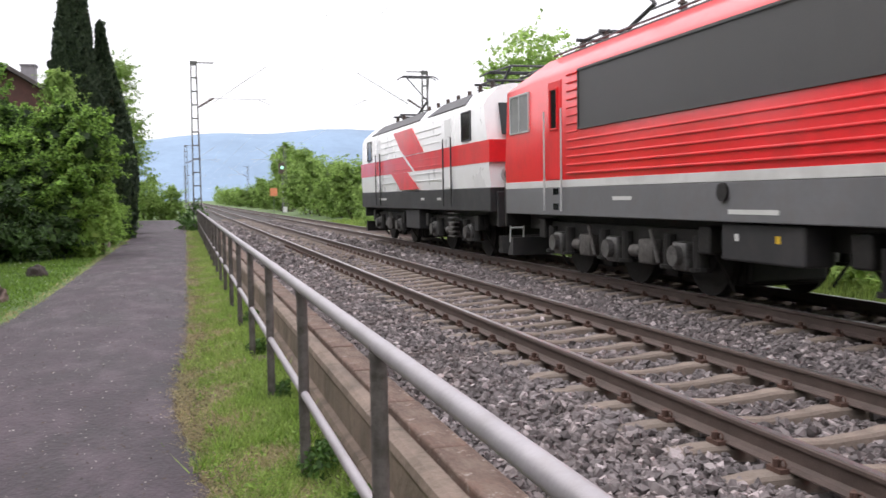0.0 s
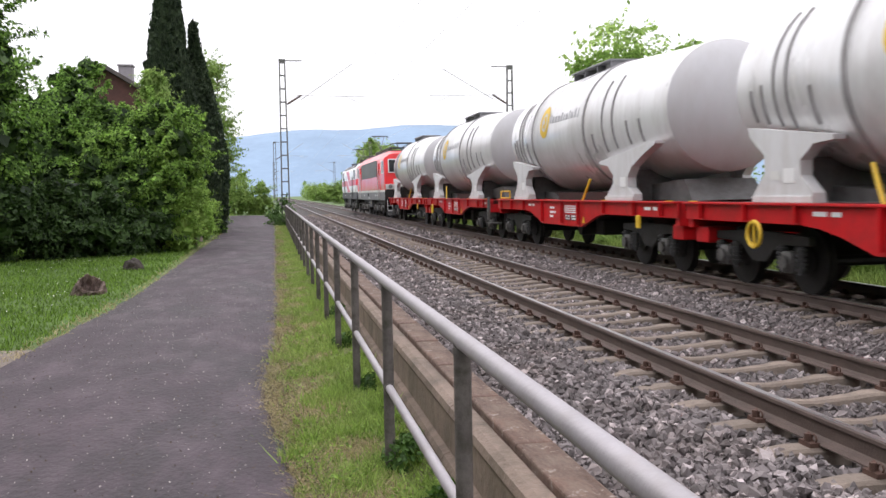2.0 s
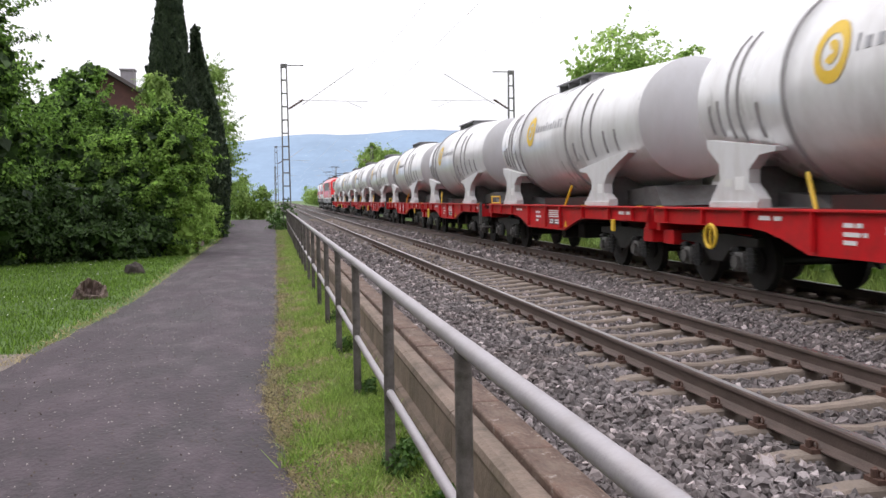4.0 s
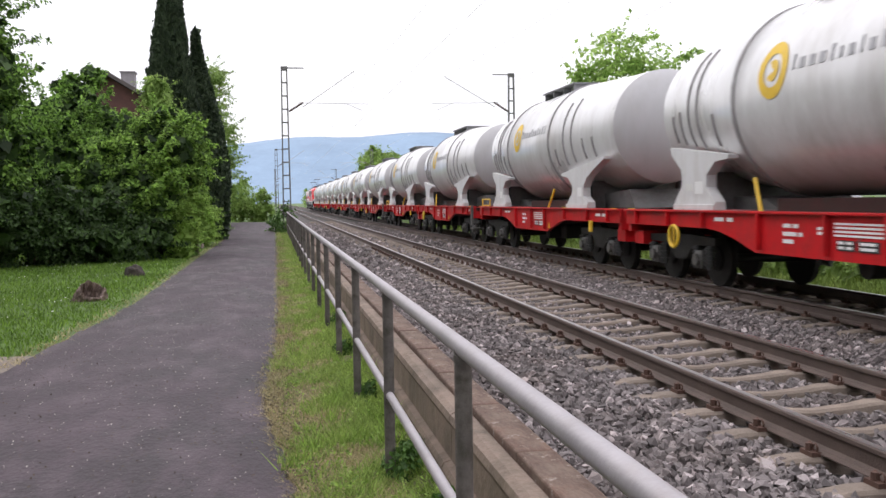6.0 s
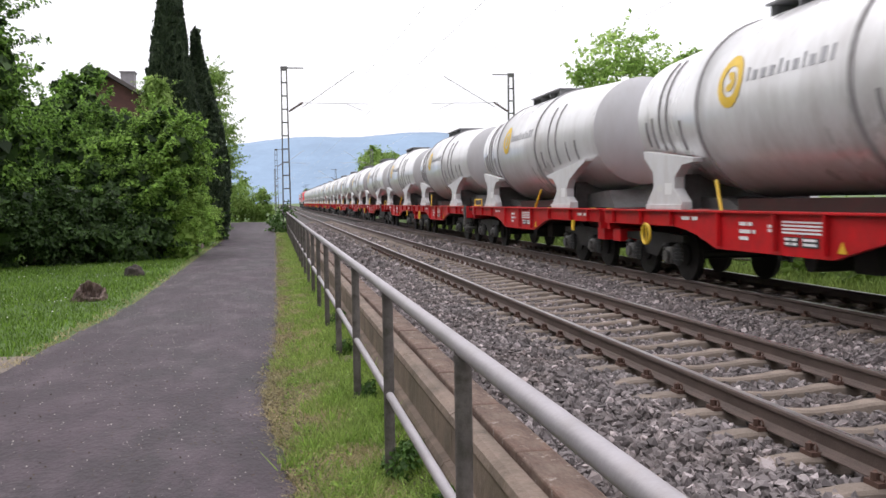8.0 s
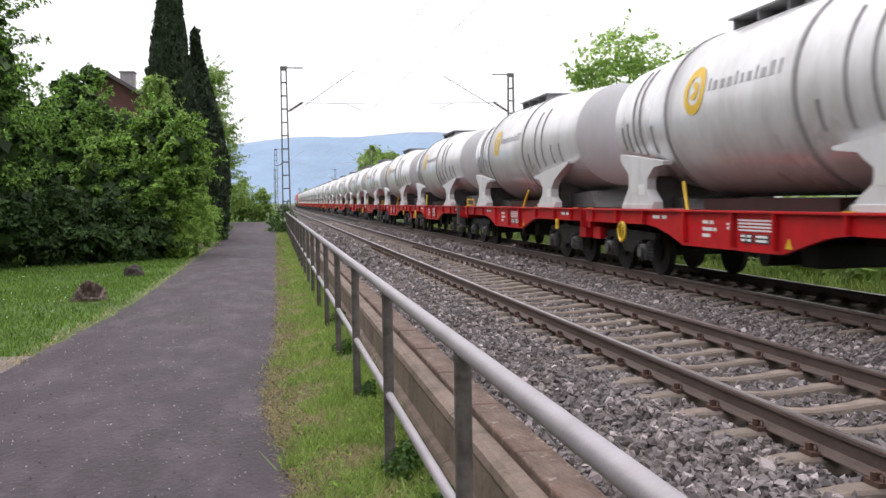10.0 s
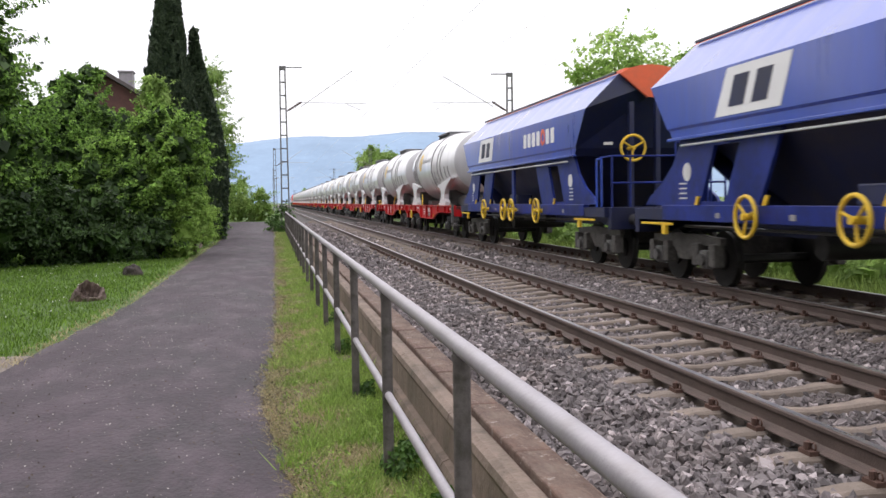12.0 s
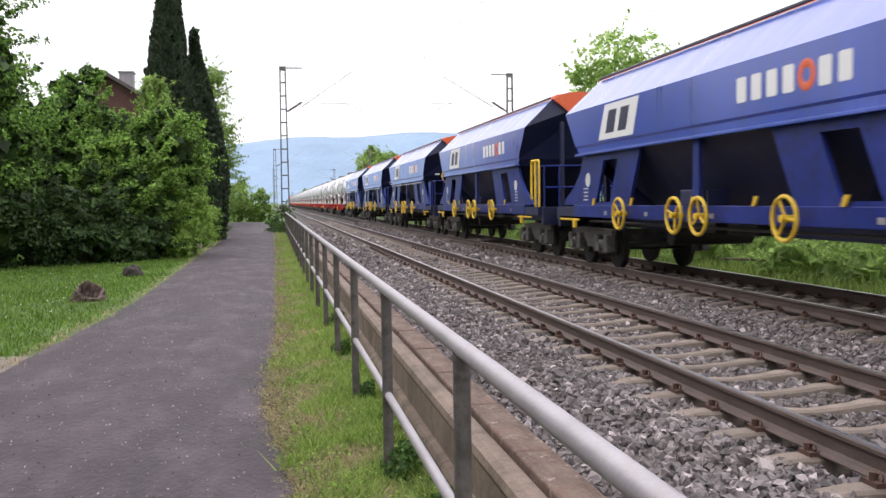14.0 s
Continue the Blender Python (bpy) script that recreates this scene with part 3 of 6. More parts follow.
# these low bushes carry the overhang's shade in their leaf colour
shrub("bush", ragged([(-6.2, 26, 1.0, 1.4, 1.1, 1.0), (-5.1, 26.5, 0.8, 1.3, 1.0, 0.9), (-7.3, 25, 1.0, 1.4, 1.1, 1.2), (-4.0, 27, 0.6, 1.0, 0.8, 0.7), (-9.5, 25, 1.2, 1.6, 1.2, 1.4)], 4),
      36000, 0.11, "leaf_shaded", "low bushes along the meadow's edge, shade painted into their dark green")
shrub("hedge", ragged([(-2.5, 28.6, 0.9, 0.36, 0.6, 1.0), (-2.5, 35, 0.7, 0.35, 0.7, 0.9), (-2.62, 27.9, 0.6, 0.34, 0.5, 0.85)], 5),
      12000, 0.08, "leaf_hedge", "light green clipped hedge beside the path", "hedge")
shrub("tree", ragged([(-2.6, 47, 6.2, 0.7, 1.3, 1.6), (-2.4, 47, 4.3, 0.7, 1.1, 1.4), (-2.2, 47, 2.4, 0.7, 1.1, 1.4), (-2.9, 47, 7.8, 0.4, 0.6, 0.7)], 6, 6),
      13000, 0.12, "leaf_light", "slender airy birch-like tree behind the conifers", "tree", fill=False)
for k, c in enumerate([(-3.6, 55, 1.6, 0.8, 0.9, 1.3), (-4.0, 61, 2.2, 0.9, 0.9, 1.4), (-4.6, 69, 2.2, 1.2, 1.0, 1.6), (-1.3, 80, 1.4, 1.0, 0.9, 1.2), (-3.2, 51, 1.2, 0.6, 0.8, 1.0), (-3.0, 46.5, 1.0, 0.6, 1.6, 1.1), (-2.75, 41, 0.8, 0.45, 1.6, 0.9), (-3.0, 81, 1.8, 1.2, 1.0, 1.6)]):
    x, y, z, a, b, h = c
    shrub("bush", ragged([c, (x, y, z * 0.4, a, b, h * 0.8)], 20 + k, 5), 4000, 0.12, "leaf_light" if k % 2 else "leaf_hazel", "rounded green bush along the far path", group="bushes along the path")
shrub("bush", ragged([(-4.4, 37, 5.9, 0.4, 0.4, 0.5), (-4.2, 37, 5.4, 0.5, 0.5, 0.6), (-4.3, 37, 4.0, 0.8, 0.7, 1.3), (-4.3, 37, 2.0, 1.0, 0.8, 1.6)], 7), 7000, 0.11, "leaf_light", "tall light green shrub in front of the conifers")
shrub("tree", ragged([(17.4, 46, 8.9, 1.5, 1.2, 1.1), (16.2, 46, 8.0, 1.1, 0.9, 0.8), (18.9, 46, 8.8, 1.3, 1.0, 1.2), (17.7, 46, 7.3, 2.0, 1.6, 1.1), (19.9, 46, 7.6, 1.1, 0.9, 1.1), (15.6, 46, 7.6, 0.6, 0.5, 0.4),
                      (22.2, 47, 9.0, 0.5, 0.4, 0.3), (18, 46, 5.5, 2.2, 1.8, 1.6)], 8, 10),
      5200, 0.27, "leaf_walnut", "light green walnut tree behind the far track", "tree", 8, fill=False)
for k, c in enumerate([(13.4, 105, 3.5, 2.5, 2.5, 3.2), (13.7, 95, 2.7, 2.3, 2.3, 2.9), (13.8, 85, 2.3, 2.3, 2.3, 2.8), (14.1, 75, 2.0, 2.3, 2.0, 2.5), (13.8, 130, 5.0, 2.0, 2.5, 3.6), (13.6, 140, 2.6, 2.4, 2.0, 2.5),
                       (13.4, 165, 2.3, 2.3, 1.9, 2.3), (13.4, 195, 2.0, 2.3, 1.8, 2.1), (13.2, 240, 2.2, 2.3, 4, 2.4), (13.0, 300, 2.6, 2.5, 6, 3), (14.5, 65, 1.8, 2.3, 2.2, 2.3), (14.5, 55, 1.6, 2.0, 2.0, 1.8), (14.2, 400, 3, 3, 10, 4)]):
    x, y, z, a, b, h = c
    shrub("bush", ragged([c, (x + 1, y + 3, z * 0.6, a, b, h * 0.8)], 40 + k, 6), 5000, 0.26, "leaf_light", "large green bush beside the far track", group="bushes along the railway")
shrub("tree", ragged([(16, 150, 8.0, 2.2, 1.7, 2.0), (17.2, 150, 6.7, 1.8, 1.8, 2.3), (16.5, 150, 4, 2, 2, 2.5)], 9, 6), 5000, 0.35, "leaf_light", "pale green willow far along the railway", "tree")
low = [(11.6 + 0.5 * math.sin(k * 1.7), 14 + k * 1.5, -0.05 + 0.2 * math.sin(k * 2.3), 0.7, 0.9, 0.45 + 0.2 * math.sin(k)) for k in range(30)]
shrub("undergrowth", ragged(low, 10, 3), 26000, 0.11, "leaf_light", "rank green weeds and brambles beside the far track", "undergrowth")
shrub("undergrowth", [(14.0 + 0.8 * math.sin(k * 1.3), 10 + k * 3.0, 0.5, 1.6, 1.9, 1.0 + 0.5 * math.sin(k * 2)) for k in range(22)], 24000, 0.13, "leaf_light", "dense green thicket behind the far track", "undergrowth")


def conifer(rows, n, label, x_spread=1.0):
    """A columnar conifer: rings (centre x, y, z, radius) from the ground to the tip."""
    t = thing("conifer", label, "tree", "pair of columnar conifers")
    r = np.array(rows, float)
    # upswept plumes of scale leaves, thick at the base and drawn out to a tip
    m = n // 60
    u = rng.uniform(0, 1, m) ** 0.85
    z0 = r[0, 2] + u * (r[-1, 2] - r[0, 2]) - 0.25
    b = rng.uniform(0, 2 * np.pi, m)
    long = rng.uniform(0.5, 1.25, m)
    own = np.repeat(np.arange(m), 60)
    n = len(own)
    v = rng.uniform(0, 1, n)
    z = z0[own] + v * long[own]
    cx, cy, rad = (np.interp(z, r[:, 2], r[:, i]) for i in (0, 1, 3))
    a = b[own] + rng.normal(0, 0.12, n) * (1 - v) / np.maximum(0.15, rad)
    k = rad * (0.74 + 0.34 * v * rng.uniform(0.6, 1.1, m)[own]) + rng.normal(0, 0.07, n) * (1.1 - v)
    pts = np.stack([cx + k * np.cos(a), cy + k * np.sin(a), z], 1)
    nr = np.stack([np.cos(a), np.sin(a), np.full(n, 0.5)], 1)
    up = np.stack([0.3 * np.cos(a), 0.3 * np.sin(a), np.ones(n)], 1)
    c = leaves("crown", pts, nr, 0.17, "leaf_conifer", 0.3, up)
    c.parent = t
    k = rad * 0.78
    pts = np.stack([cx + k * np.cos(a), cy + k * np.sin(a), z], 1)[::6]
    c = leaves("inner_foliage", pts, nr[::6], 0.45, "leaf_conifer", 0.8)
    c.parent = t
    part("trunk", tube(bmesh.new(), (rows[0][0], rows[0][1], GROUND - 0.2), (rows[-1][0], rows[-1][1], rows[-1][2] - 1), 0.16, 8, 0.03), "bark", t)
    return t


conifer([(-3.4, 40, 0.0, 0.9), (-3.3, 40, 2.5, 1.2), (-3.75, 40, 5.0, 1.05), (-4.12, 40, 6.6, 0.92), (-4.1, 40, 8.2, 0.68), (-4.05, 40, 9.4, 0.5), (-4.0, 40, 10.6, 0.32), (-4.0, 40, 11.8, 0.04)], 60000, "tall dark green columnar conifer")
conifer([(-2.6, 40.6, 0.0, 0.6), (-2.45, 40.6, 2.8, 0.66), (-2.65, 40.6, 4.9, 0.5), (-2.92, 40.6, 6.5, 0.34), (-3.05, 40.6, 7.5, 0.19), (-3.1, 40.6, 8.1, 0.03)], 24000, "slimmer dark conifer beside the taller one")

# unseen tree row behind the eye, added to cut side light on the train
for k in range(11):
    y = -34 + k * 5.2
    c = [(-10.5 - 0.8 * math.sin(k * 2.1), y, 3.2, 2.6, 2.8, 3.2), (-10.8, y + 1.2, 6.2 + math.sin(k * 1.3), 2.2, 2.4, 2.2)]
    shrub("tree", ragged(c, 60 + k, 3), 2400, 0.42, "leaf_hazel", "unseen leafy tree added to cut side light and reflections", "tree", 4, "garden trees along the path")


# grass
def scatter(n, x0, x1, y0, y1, bias=1.4):
    y = y0 + (y1 - y0) * rng.uniform(0, 1, n) ** bias
    x = rng.uniform(x0, x1, n)
    return x, y


def patchy(x, y, f, seed):
    return np.sin(x * f * 2.1 + seed) * np.sin(y * f * 1.3 + seed * 2) + 0.6 * np.sin(x * f * 5.3 - y * f * 4.1 + seed)


x, y = scatter(210000, -0.22, 0.87, 3.0, 50, 1.9)
pr = np.array([path_right(v) for v in y])
dens = patchy(x, y, 1.4, 2.0) + rng.normal(0, 0.5, len(x)) + (x - pr) * 1.9 - 0.95
keep = (x > pr + rng.normal(0.02, 0.05, len(x))) & (dens > -0.1)
tagged(blades("verge_grass", np.stack([x, y, np.full(len(x), GROUND + 0.01)], 1)[keep], 0.07, "grass_blade", 0.0045, 0.6), "uneven tufts of green grass on the verge", "grass", kind="stuff")
keep = (x > pr - 0.03) & (dens < 0.15) & (x < pr + 0.55)
tagged(blades("dry_grass", np.stack([x, y, np.full(len(x), GROUND + 0.015)], 1)[keep], 0.035, "grass_dry", 0.004, 1.6), "dry straw-coloured grass along the path's edge", "grass", kind="stuff")
# higher tufts along the railing and low broad-leaved plants between them
cx, cy = scatter(620, 0.02, 0.85, 3.0, 45, 1.8)
keep = rng.uniform(0, 1, len(cx)) < 0.3 + cx
cx, cy = cx[keep], cy[keep]
tall = np.repeat(0.6 + rng.uniform(0, 1, len(cx)) ** 2, 34)
x, y = np.repeat(cx, 34) + rng.normal(0, 0.035, 34 * len(cx)), np.repeat(cy, 34) + rng.normal(0, 0.035, 34 * len(cx))
tagged(blades("grass_tufts", np.stack([x, y, np.full(len(x), GROUND + 0.01)], 1), 0.085 * tall, "tuft_blade", 0.0055, 0.5), "higher bright green grass tufts on the verge", "grass", kind="stuff")
x, y = scatter(9000, 0.05, 0.86, 3.2, 30, 1.8)
keep = patchy(x, y, 2.2, 4.0) > 0.15
pts = np.stack([x, y, GROUND + 0.05 + rng.uniform(0, 0.04, len(x))], 1)[keep]
tagged(leaves("verge_herbs", pts, np.tile([0, 0, 1.0], (len(pts), 1)), 0.026, "tuft_blade", 0.6), "low broad-leaved herbs among the verge grass", "herbs", kind="stuff")
x, y = scatter(12000, -3.4, -1.9, 9.4, 44, 1.4)
pl = np.array([path_left(v) for v in y])
keep = np.abs(x - pl + 0.06 + rng.normal(0, 0.05, len(x))) < 0.09
tagged(blades("dry_grass", np.stack([x, y, np.full(len(x), GROUND + 0.02)], 1)[keep], 0.05, "grass_dry", 0.006, 1.2), "dry straw-coloured grass where meadow and path meet", "grass", kind="stuff")
x, y = scatter(150000, -13, -2.0, 8.0, 34, 1.2)
pl = np.array([path_left(v) for v in y])
keep = (x < pl - 0.05 - 0.25 * rng.uniform(0, 1, len(x))) & ~((x > pl - 1.6) & (y < 10.0) & (np.abs(y - 8.6) < 1.2))
tagged(blades("meadow_grass", np.stack([x, y, np.full(len(x), GROUND)], 1)[keep], 0.065, "meadow_blade", 0.009), "short lush green meadow grass", "grass", kind="stuff")
x, y = scatter(30000, 9.9, 13.5, 8, 70, 1.3)
tagged(blades("trackside_grass", np.stack([x, y, np.interp(x, [9.9, 10.9, 13.5], [-0.46, -0.42, -0.3])], 1), 0.4, "grass_blade", 0.014), "long unmown grass beyond the far rails", "grass", kind="stuff")
x, y = scatter(460, -6.5, -2.5, 12, 26, 1.0)
keep = (np.array([path_left(v) for v in y]) - 0.2 > x) & (patchy(x, y, 0.6, 1.0) > 0.1)
pts = np.stack([x, y, np.full(len(x), GROUND + 0.08)], 1)[keep]
tagged(leaves("daisies", pts, np.tile([0, -0.4, 1.0], (len(pts), 1)), 0.017, "flower", 1.0), "small white daisies in the meadow", "flowers", kind="stuff")
for n, size, mat, label in ((2200, 0.012, "grit_pale", "pale grit and crumbs scattered on the path"), (3600, 0.014, "bark", "dark crumbs of soil and bark on the path")):
    x, y = scatter(n, -3.2, -0.1, 3.5, 22, 1.5)
    pts = np.stack([x, y, np.full(len(x), GROUND + 0.084)], 1)
    keep = (x < np.array([path_right(v) for v in y])) & (x > np.array([path_left(v) for v in y]))
    tagged(leaves("path_grit", pts[keep], np.tile([0, 0, 1.0], (keep.sum(), 1)), size, mat, 0.8), label, "grit", kind="stuff")

for n, size, mat, spread, label in ((6500, 0.013, "gravel_dust", 0.08, "pale crumbs of grit along the path's edge"), (11000, 0.02, "grass_dry", 0.08, "dry grass litter along the path's edge"),
                                     (7000, 0.018, "bark", 0.09, "dark leaf litter and soil crumbs along the path's edge")):
    y = 3 + 38 * rng.uniform(0, 1, n) ** 1.7
    x = np.array([path_right(v) for v in y]) + 0.09 + rng.normal(0, spread, n)
    pts = np.stack([x, y, np.full(n, GROUND + 0.05)], 1)
    tagged(leaves("path_litter", pts, np.tile([0, 0, 1.0], (n, 1)), size, mat, 0.5), label, "litter", kind="stuff")
for k, (x, y, r) in enumerate([(0.66, 5.1, 0.12), (0.76, 5.4, 0.09), (0.66, 7.2, 0.09), (0.64, 9.4, 0.1), (0.74, 4.3, 0.1), (0.74, 11.6, 0.12)]):
    pts, nrm = clump_points([(x, y, GROUND + r * 0.6, r, r, r), (x + 0.05, y + 0.06, GROUND + r * 1.2, r * 0.5, r * 0.5, r * 0.6)], 300)
    tagged(leaves("weed", pts, nrm, 0.04, "weed", 0.7), "dark green leafy weed at the foot of the railing", "weed", "weeds along the railing", "stuff")
pts, nrm = sprays([(0.55, 48.6, 0.6, 0.5, 0.6, 0.7), (0.2, 50.5, 0.2, 0.6, 0.8, 0.4)], 2500, 77, 8)
tagged(leaves("bush", pts, nrm, 0.12, "weed", 0.7), "small dark bush at the end of the railing", "bush")

x, y = scatter(32000, -0.1, 0.87, -12, 3.0, 1.0)
keep = x > np.array([path_right(v) for v in y]) + rng.normal(0.03, 0.05, len(x))
tagged(blades("verge_grass", np.stack([x, y, np.full(len(x), GROUND + 0.01)], 1)[keep], 0.07, "grass_blade", 0.006, 0.6), "uneven tufts of green grass on the verge", "grass", kind="stuff")

# ======== stump and boulder in the meadow ========
def lump(name, x, y, sx, sy, sz, mat, seed, label, category):
    bm = bmesh.new()
    bmesh.ops.create_icosphere(bm, subdivisions=4, radius=1.0)
    for v in bm.verts:
        d = 1 + 0.28 * noise.noise(v.co * 1.6 + Vector((seed, 0, 0))) + 0.10 * noise.noise(v.co * 5 + Vector((seed, 3, 0)))
        v.co = Vector((v.co.x * sx * d, v.co.y * sy * d, max(-0.35, v.co.z) * sz * d))
    ob = part(name, bm, mat, smooth=True)
    ob.location = (x, y, GROUND + sz * 0.3)
    return tagged(ob, label, category)


bm = bmesh.new()
rows = []
for r, z in ((0.31, -0.16), (0.29, -0.04), (0.25, 0.06), (0.245, 0.13), (0.23, 0.17), (0.205, 0.18), (0.18, 0.11), (0.16, -0.02), (0.11, -0.08), (0.01, -0.1)):
    row = []
    for i in range(44):
        a = 2 * math.pi * i / 44
        c, s = math.cos(a), math.sin(a)
        k = 1 + 0.4 * noise.noise((c * 1.3 + 4, s * 1.3, z * 2)) + 0.16 * noise.noise((c * 4, s * 4, z * 6))
        high = 1 + 0.3 * noise.noise((c * 1.5, s * 1.5, 5)) + 0.2 * noise.noise((c * 5, s * 5, 8)) - 0.45 * max(0.0, -s) - 0.3 * max(0.0, c)
        row.append(bm.verts.new((r * k * c * 0.86, r * k * s * 0.8, z * (0.85 * high if z > 0 else 1))))
    rows.append(row)
for p, q in zip(rows, rows[1:]):
    for i in range(44):
        bm.faces.new((p[i], p[(i + 1) % 44], q[(i + 1) % 44], q[i]))
st = tagged(part("tree_stump", bm, "stump_wood"), "old hollow weathered tree stump in the grass", "stump")
st.matrix_basis = pose(-2.98, 15.8, GROUND + 0.11, 34, 8, 15)
lump("boulder", -3.05, 21.2, 0.2, 0.18, 0.19, "rock", 7.0, "dark brown boulder in the meadow", "boulder")

# ======== house behind the bushes ========
house = thing("house", "red brick house with a dark tiled gable roof and grey chimney", "house")
bm = bmesh.new()
gx, gz, slope = -10.1, 9.55, 0.62
extrude_y(bm, [(gx - 6, GROUND - 0.2), (gx + 6, GROUND - 0.2), (gx + 6, gz - 6 * slope), (gx, gz), (gx - 6, gz - 6 * slope)], 62, 74)
part("wall", bm, "brick_wall", house, "red brick gable wall")
for s in (-1, 1):
    bm = bmesh.new()
    extrude_y(bm, [(gx, gz + 0.05), (gx + s * 6.7, gz + 0.05 - 6.7 * slope), (gx + s * 6.7, gz + 0.3 - 6.7 * slope), (gx, gz + 0.32)], 61.4, 74.6)
    part("roof_slope", bm, "roof_tile", house, "dark grey tiled roof slope")
bm = bmesh.new()
box(bm, -10.0, -9.12, 66, 67, gz - 1.2, 10.4, 0.02)
ch = part("chimney", bm, "chimney_slate", house, "grey slate-clad chimney")
part("chimney_cap", box(bmesh.new(), -10.07, -9.05, 65.9, 67.1, 10.405, 10.5, 0.01), "chimney_slate", ch)

# ======== hills ========
bm = bmesh.new()
prof = [(-3000, 60), (-1500, 110), (-700, 150), (-94, 188), (-7, 201), (135, 209), (280, 214), (388, 219), (500, 225), (580, 222), (800, 215), (1300, 190), (2200, 150), (4000, 90)]
px, pz = np.array(prof, float).T
rows = []
for j in range(9):
    u = j / 8
    row = []
    for i in range(161):
        x = -3000 + i * 43.75
        h = float(np.interp(x, px, pz)) + 6 * noise.noise((x * 0.006, 1, 0)) + 2 * noise.noise((x * 0.03, 2, 0))
        row.append(bm.verts.new((x, 2200 + 800 * u, -2 + h * math.sin(u * math.pi / 2) ** 1.3 + 3 * noise.noise((x * 0.004, u * 4, 7)) * u)))
    rows.append(row)
for a, b in zip(rows, rows[1:]):
    for i in range(160):
        bm.faces.new((a[i], a[i + 1], b[i + 1], b[i]))
tagged(part("hills", bm, "hill_haze", smooth=True), "long wooded hills, blue haze painted into their colour", "hills", kind="structure")


# ======== signal and signs far along the line ========
sig = thing("railway_signal", "railway light signal on a thin mast, showing green", "signal")
part("mast", tube(bmesh.new(), (12.0, 120, -0.4), (12.0, 120, 5.3), 0.07, 8), "mast_steel", sig)
box_ob = part("signal_head", box(bmesh.new(), 11.6, 12.4, 119.8, 120.1, 4.7, 6.1, 0.05), "insulator", sig, "black signal head")
green = bpy.data.materials.new("green_light")
green.use_nodes = True
green.node_tree.nodes["Principled BSDF"].inputs["Emission Color"].default_value = (0.0, 0.75, 0.32, 1)
green.node_tree.nodes["Principled BSDF"].inputs["Emission Strength"].default_value = 1.2
M["green_light"] = green
M["sign_orange"] = material("sign_orange", (0.7, 0.25, 0.12), 0.6)
M["sign_white"] = material("sign_white", (0.75, 0.75, 0.73), 0.6)
part("lens", tube(bmesh.new(), (12.0, 119.74, 5.5), (12.0, 119.8, 5.5), 0.2, 12), "green_light", box_ob, "glowing green lens")
sg = thing("trackside_sign", "small orange rectangular railway sign on a post", "sign")
part("post", tube(bmesh.new(), (10.9, 120, -0.4), (10.9, 120, 1.9), 0.04, 6), "mast_steel", sg)
part("plate", box(bmesh.new(), 10.45, 11.35, 119.9, 119.94, 1.9, 2.9), "sign_orange", sg)
sg = thing("trackside_sign", "small round white railway sign on a post", "sign")
part("post", tube(bmesh.new(), (12.3, 120.5, -0.4), (12.3, 120.5, 1.8), 0.04, 6), "mast_steel", sg)
part("plate", tube(bmesh.new(), (12.3, 120.35, 2.2), (12.3, 120.4, 2.2), 0.45, 16), "sign_white", sg)
part("base_board", box(bmesh.new(), 12.0, 12.6, 120.36, 120.4, -0.2, 0.5), "sign_white", sg)

